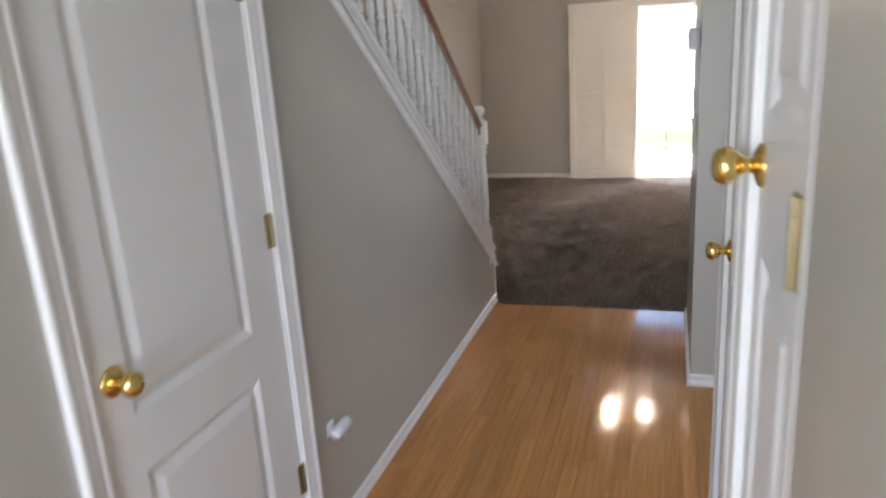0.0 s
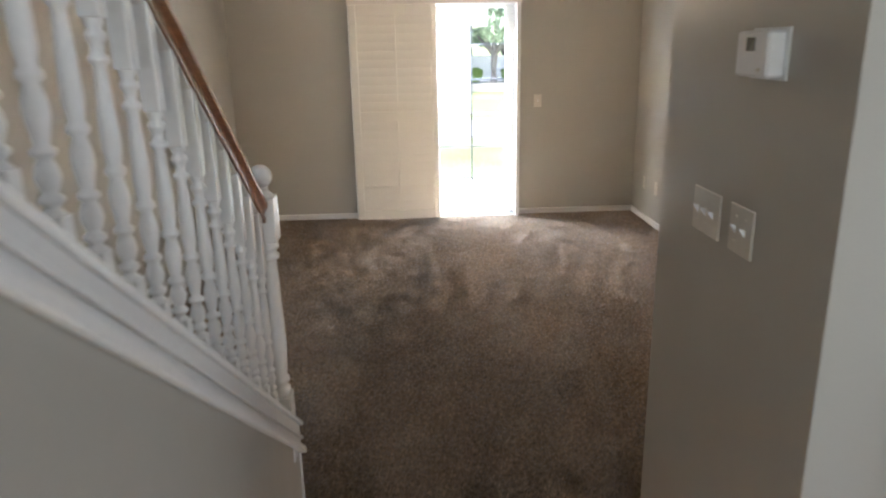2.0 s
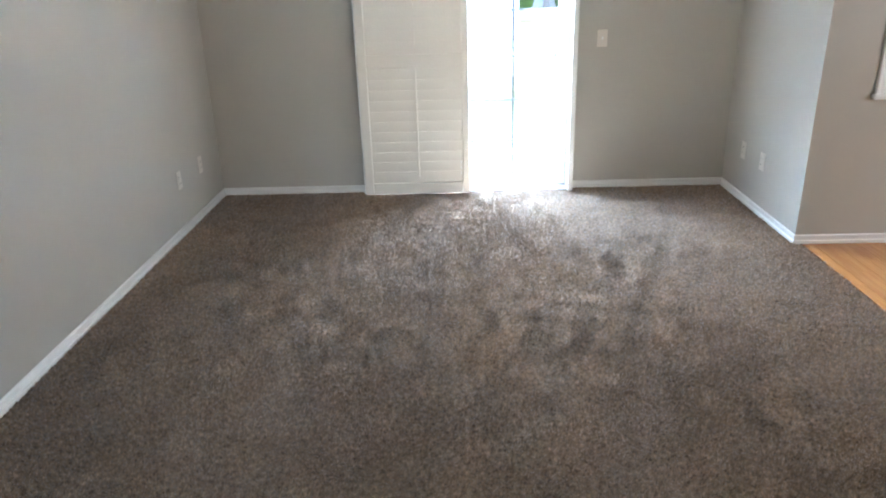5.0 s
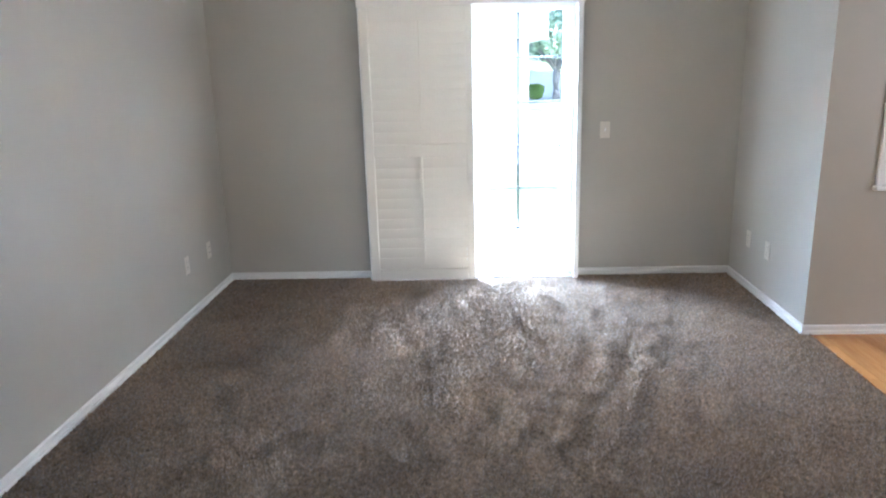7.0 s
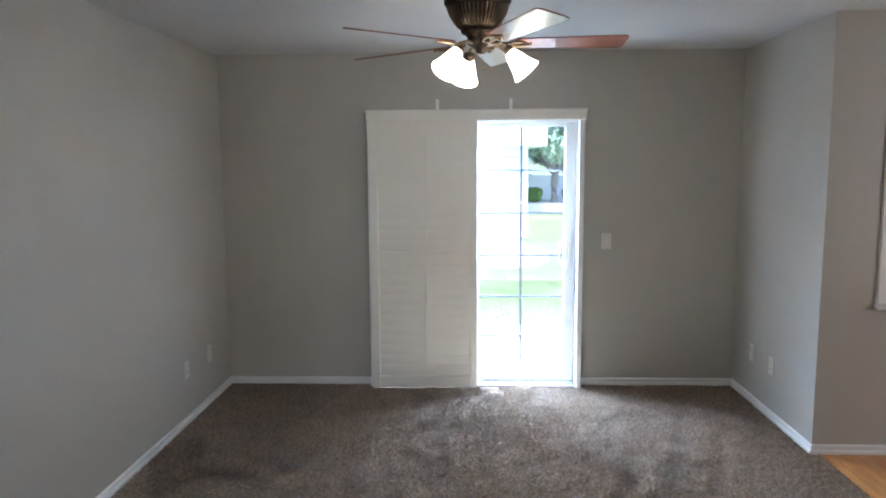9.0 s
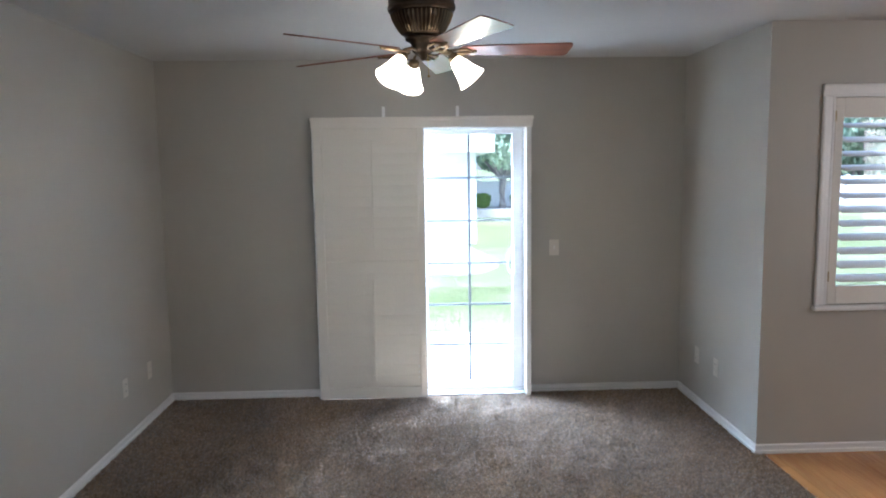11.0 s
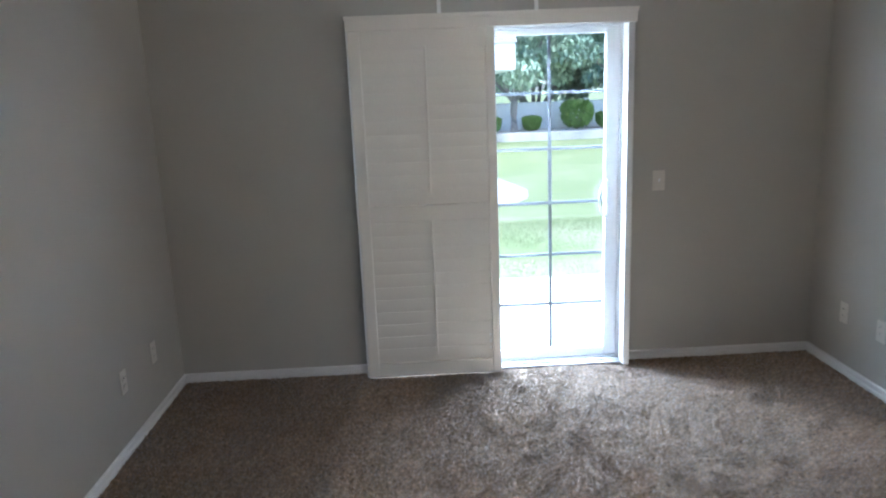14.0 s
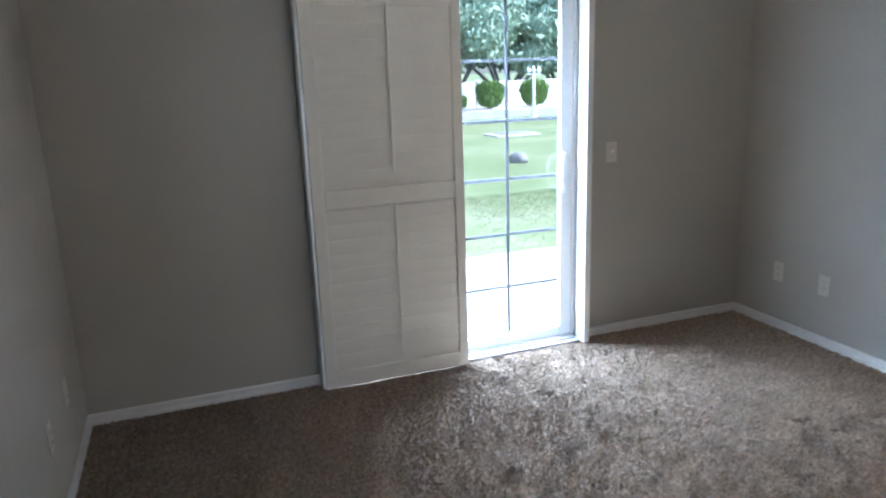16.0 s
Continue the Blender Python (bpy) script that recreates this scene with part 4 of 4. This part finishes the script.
def blades_mesh():
    rng = np.random.default_rng(11)
    n = 110000
    y = 10.95 + rng.power(0.7, n) * 6.0
    x = rng.uniform(-2.5, 6.5, n)
    t, h, w = rng.uniform(0, 6.283, n), rng.uniform(0.012, 0.03, n), 0.006
    keep = y < 14.0
    x, y, t, h = x[keep], y[keep], t[keep], h[keep]
    n = len(x)
    v = np.zeros((n, 3, 3), np.float32)
    ux, uy = np.cos(t) * w, np.sin(t) * w
    v[:, 0] = np.stack([x - ux, y - uy, np.full(n, GZ)], 1)
    v[:, 1] = np.stack([x + ux, y + uy, np.full(n, GZ)], 1)
    v[:, 2] = np.stack([x + rng.normal(0, 0.02, n), y + rng.normal(0, 0.02, n), GZ + h], 1)
    me = bpy.data.meshes.new("grass_blades")
    me.vertices.add(n * 3)
    me.vertices.foreach_set("co", v.ravel())
    me.loops.add(n * 3)
    me.loops.foreach_set("vertex_index", np.arange(n * 3, dtype=np.int32))
    me.polygons.add(n)
    me.polygons.foreach_set("loop_start", np.arange(0, n * 3, 3, dtype=np.int32))
    me.update(calc_edges=True)
    me.materials.append(BLADES)
    return me


tagged(new("grass", blades_mesh()), "short green lawn grass beside the patio", "grass", kind="stuff")

fence = thing("fence", pose(0, 0, 0), "long white garden wall behind the lawn", "fence")
for i in range(14):
    x = -16 + i * 3.6
    part("panel", boxes((x + 0.08, 30.5, GZ, x + 3.52, 30.58, 1.14), bev=0.01), SIDING, fence)
    part("post", boxes((x - 0.078, 30.46, GZ, x + 0.078, 30.62, 1.20), bev=0.012), SIDING, fence)
part("mulch_bed", boxes((-16, 28.4, GZ - 0.2, 34, 30.45, GZ + 0.27)), painted("pale_gravel_bed", (0.42, 0.40, 0.36), 0.95, 0.2, 30, 0.5), fence)


def leaf_cloud(bm, rng, centre, radii, count, size, hole=0.0, flat=False):
    """Small leaf clumps near the surface of an ellipsoid."""
    for _ in range(count):
        d = Vector((rng.gauss(0, 1), rng.gauss(0, 1), rng.gauss(0, 1))).normalized()
        r = 1 - hole * rng.random() ** 2
        p = Vector(centre) + Vector((d.x * radii[0], d.y * radii[1], d.z * radii[2])) * r * rng.uniform(0.9, 1.06)
        a = Euler((rng.uniform(0, 6.28), rng.uniform(0, 6.28), rng.uniform(0, 6.28))).to_matrix()
        s = size * rng.uniform(0.6, 1.4)
        q = [bm.verts.new(p + a @ Vector(c)) for c in ((-s, 0, 0), (0, -s * 0.5, s * 0.12), (s, 0, 0), (0, s * 0.5, s * 0.12))]
        bm.faces.new(q)


def shrub(x, y, r, h):
    t = thing("shrub", pose(x, y, GZ + 0.268), "rounded clipped green shrub before the white wall", "shrub", "shrubs along the wall")
    rng = random.Random(int(x * 100))
    bm = bmesh.new()
    leaf_cloud(bm, rng, (0, 0, 0.55), (1.0, 1.0, 0.5), 2600, 0.05 / r, 0.25)
    for v in bm.verts:      # clipped form: flat-shouldered, narrowing to the ground
        d = Vector((v.co.x, v.co.y, (v.co.z - 0.55) / 0.5))
        k = d.length / max(1e-3, (abs(d.x) ** 3 + abs(d.y) ** 3 + abs(d.z) ** 3) ** (1 / 3)) * 0.92
        z = 0.55 + (v.co.z - 0.55) * k
        taper = 0.72 + 0.28 * min(1.0, max(0.0, z))
        v.co = Vector((v.co.x * k * r * taper, v.co.y * k * r * taper, z * h))
    part("foliage", bm, HEDGE, t)
    bm = bmesh.new()
    for k in range(5):
        a = k * 1.3
        tube(bm, [(0, 0, -0.02), (0.12 * math.cos(a), 0.12 * math.sin(a), h * 0.25), (0.4 * r * math.cos(a), 0.4 * r * math.sin(a), h * 0.6)], [0.03, 0.022, 0.01], 6)
    part("stems", bm, BARK, t)


def tree(x, y, trunk, height, spread, seed, leaves=9000, size=0.11, low=0.26, label="leafy green shade tree with forked trunk"):
    t = thing("tree", pose(x, y, GZ + (0.268 if y < 30 else 0.0)), label, "tree", "garden trees")
    rng = random.Random(seed)
    bm = bmesh.new()
    fork = height * low
    tube(bm, [(0, 0, -0.1), (0.02, 0, 0.15), (0, 0.02, fork * 0.6), (0.03, 0, fork)], [trunk * 1.4, trunk * 1.05, trunk * 0.95, trunk], 10)
    tips = []
    for k in range(7):
        a = k * 0.9 + rng.uniform(-0.2, 0.2)
        out = spread * rng.uniform(0.45, 0.8)
        p1 = Vector((math.cos(a) * out * 0.35, math.sin(a) * out * 0.35, fork + height * 0.12))
        p2 = Vector((math.cos(a) * out, math.sin(a) * out, fork + height * rng.uniform(0.22, 0.5)))
        tube(bm, [(0.02, 0, fork - 0.05), p1, (p1 + p2) / 2 + Vector((0, 0, 0.1)), p2], [trunk * 0.55, trunk * 0.4, trunk * 0.25, trunk * 0.1], 7)
        tips.append(p2)
    part("trunk", bm, BARK, t, "grey-brown forked trunk")
    bm = bmesh.new()
    for _ in range(24):
        a, rr = rng.uniform(0, 6.28), spread * math.sqrt(rng.random()) * 0.85
        tips.append(Vector((math.cos(a) * rr, math.sin(a) * rr, fork + height * rng.uniform(0.2, 0.68) * (1.1 - 0.4 * rr / spread))))
    for c in tips:
        s = spread * rng.uniform(0.20, 0.36)
        leaf_cloud(bm, rng, c, (s, s, s * 0.62), leaves // len(tips), size, 0.8)
    part("crown", bm, LEAF, t, "uneven green leaf crown")


SHRUBS = ((2.05, 29.6, 0.34, 0.50), (3.42, 29.6, 0.38, 0.50), (5.0, 29.5, 0.66, 0.98), (6.1, 29.7, 0.42, 0.54), (7.95, 29.6, 0.42, 0.52), (9.2, 29.4, 0.58, 0.96), (11.0, 29.4, 0.58, 0.96), (13.4, 29.5, 0.58, 0.9))
for row in SHRUBS:
    shrub(*row)
tree(2.75, 29.3, 0.13, 5.2, 2.2, 5, 10000, 0.10, 0.2)
tree(6.8, 29.2, 0.15, 5.8, 3.0, 8, 12000, 0.10, 0.2)
for i, (x, y, h, s) in enumerate(((4.6, 36, 8.5, 3.2), (9.3, 34.5, 7.5, 3.4), (12.6, 35, 8.0, 3.6), (16.0, 36, 8.5, 4.0), (19.5, 35, 8.0, 3.8), (0.0, 38, 8.0, 3.6), (24.5, 37, 8.0, 4.0))):
    tree(x, y, 0.22, h, s, 20 + i, 9000, 0.17, 0.03, "tall dense green tree behind the white wall")

lp = thing("lamp_post", pose(10.05, 27.6, GZ), "white garden lamp post with a twin lantern head", "lamp post")
part("post", lathe(bmesh.new(), [(0.14, 0.0), (0.13, 0.05), (0.09, 0.14), (0.065, 0.30), (0.05, 0.6), (0.045, 1.45)], 14), SIDING, lp, smooth=True)
part("cross_arm", boxes((-0.24, -0.025, 1.45, 0.24, 0.025, 1.50), bev=0.008), SIDING, lp)
for x in (-0.2, 0.0, 0.2):
    part("lantern", lathe(bmesh.new(), [(0.03, 1.501), (0.045, 1.53), (0.03, 1.57), (0.085, 1.58), (0.05, 1.66), (0.008, 1.76)], 10, Matrix.Translation((x, 0, 0))), VINYL, lp)
ub = thing("utility_box", pose(6.5, 22.0, GZ), "pale low utility cover set in the lawn", "utility box")
part("rim", boxes((-0.62, -0.45, -0.05, 0.62, 0.45, 0.05), bev=0.02), CONCRETE, ub)
part("lid", boxes((-0.42, -0.28, 0.051, 0.42, 0.28, 0.075), bev=0.01), STONE, ub)
# rough grey lump that stands for the drain culvert in the lawn
bm = bmesh.new()
ball(bm, (0, 0, 0.06), 0.19, 14, 0.7)
for v in bm.verts:
    v.co += Vector((1, 1, 0.6)) * 0.07 * noise.noise(v.co * 6)
culvert = tagged(obj("boulder", bm, STONE, True), "grey weathered half-dome drain culvert in the lawn", "boulder")
culvert.location = (4.2, 16.95, GZ)

# neighbouring house
nb = thing("neighbour_house", pose(0, 0, 0), "white sided neighbouring house with overhanging eave", "house")
for i in range(11):
    part("siding_board", boxes((-9, 20.0, GZ + 0.19 * i, 1.02, 20.14, GZ + 0.19 * i + 0.187), bev=0.006), SIDING, nb)
part("side_wall", boxes((-9, 20.15, GZ, 1.0, 28.0, 2.03)), SIDING, nb)
part("corner_board", boxes((0.90, 19.985, GZ, 1.045, 20.16, 2.03), bev=0.004), SIDING, nb)
part("frieze_board", boxes((-9, 19.965, 1.80, 1.03, 19.984, 2.034), bev=0.004), SIDING, nb)
part("soffit", boxes((-9.4, 19.45, 2.035, 1.40, 28.4, 2.08)), SIDING, nb)
part("fascia", boxes((-9.42, 19.42, 2.03, 1.42, 19.449, 2.56), bev=0.004), SIDING, nb)
part("rake_board", boxes((1.401, 19.45, 2.03, 1.425, 28.4, 2.56), bev=0.004), SIDING, nb)
part("roof", prism(bmesh.new(), [(19.40, 2.562), (28.5, 2.562), (24.0, 4.6)], 0, -9.5, 1.47), ROOF, nb)

# ---- laminate strips ----
def strips(parent, x0, x1, y0, y1, w, seed, single, skip=None):
    rng = random.Random(seed)
    meshes = {}
    joined = bmesh.new()
    x = x0
    while x < x1 - 0.005:
        x2 = min(x + w, x1)
        y = y0
        cut = rng.uniform(0.15, 0.6)
        while y < y1 - 0.005:
            y2 = min(y + cut, y1)
            if y1 - y2 < 0.12:
                y2 = y1
            cut = rng.choice((0.42, 0.52, 0.62))
            g = 0.0005
            if single:
                key = (round(x2 - x, 4), round(y2 - y, 4))
                if key not in meshes:
                    b = bmesh.new()
                    box(b, g, g, -0.0115, key[0] - g, key[1] - g, -0.0005)
                    me = bpy.data.meshes.new("floor_strip")
                    b.to_mesh(me)
                    b.free()
                    me.materials.append(LAMINATE)
                    meshes[key] = me
                o = new("floor_strip", meshes[key])
                o.location = (x, y, rng.uniform(-0.0002, 0.0002))
                o.parent = parent
            else:
                box(joined, x + g, y + g, -0.0115, x2 - g, y2 - g, -0.0005)
            y = y2
        x = x2
    if not single:
        o = tagged(obj("floor_strips", joined, LAMINATE), "honey laminate strips", kind="stuff")
        o.parent = parent
    else:
        joined.free()


lam = thing("laminate_floor", pose(0, 0, 0), "glossy honey maple strip laminate floor", "floor", kind="structure")
strips(lam, HX, RX + 0.012, 1.0, YC + 0.006, 0.0645, 1, True)
strips(lam, HX, 0.31, -1.6, 1.0, 0.0645, 2, False)
strips(lam, RX + 0.012, 1.5, 2.1, 3.08, 0.0645, 3, False)
strips(lam, CX - 0.004, 2.6, 5.6, YW, 0.0645, 4, True)
strips(lam, 2.6, 4.7, 3.99, YW, 0.0645, 5, False)
strips(lam, CX - 0.004, 2.6, 3.99, 5.6, 0.0645, 6, False)
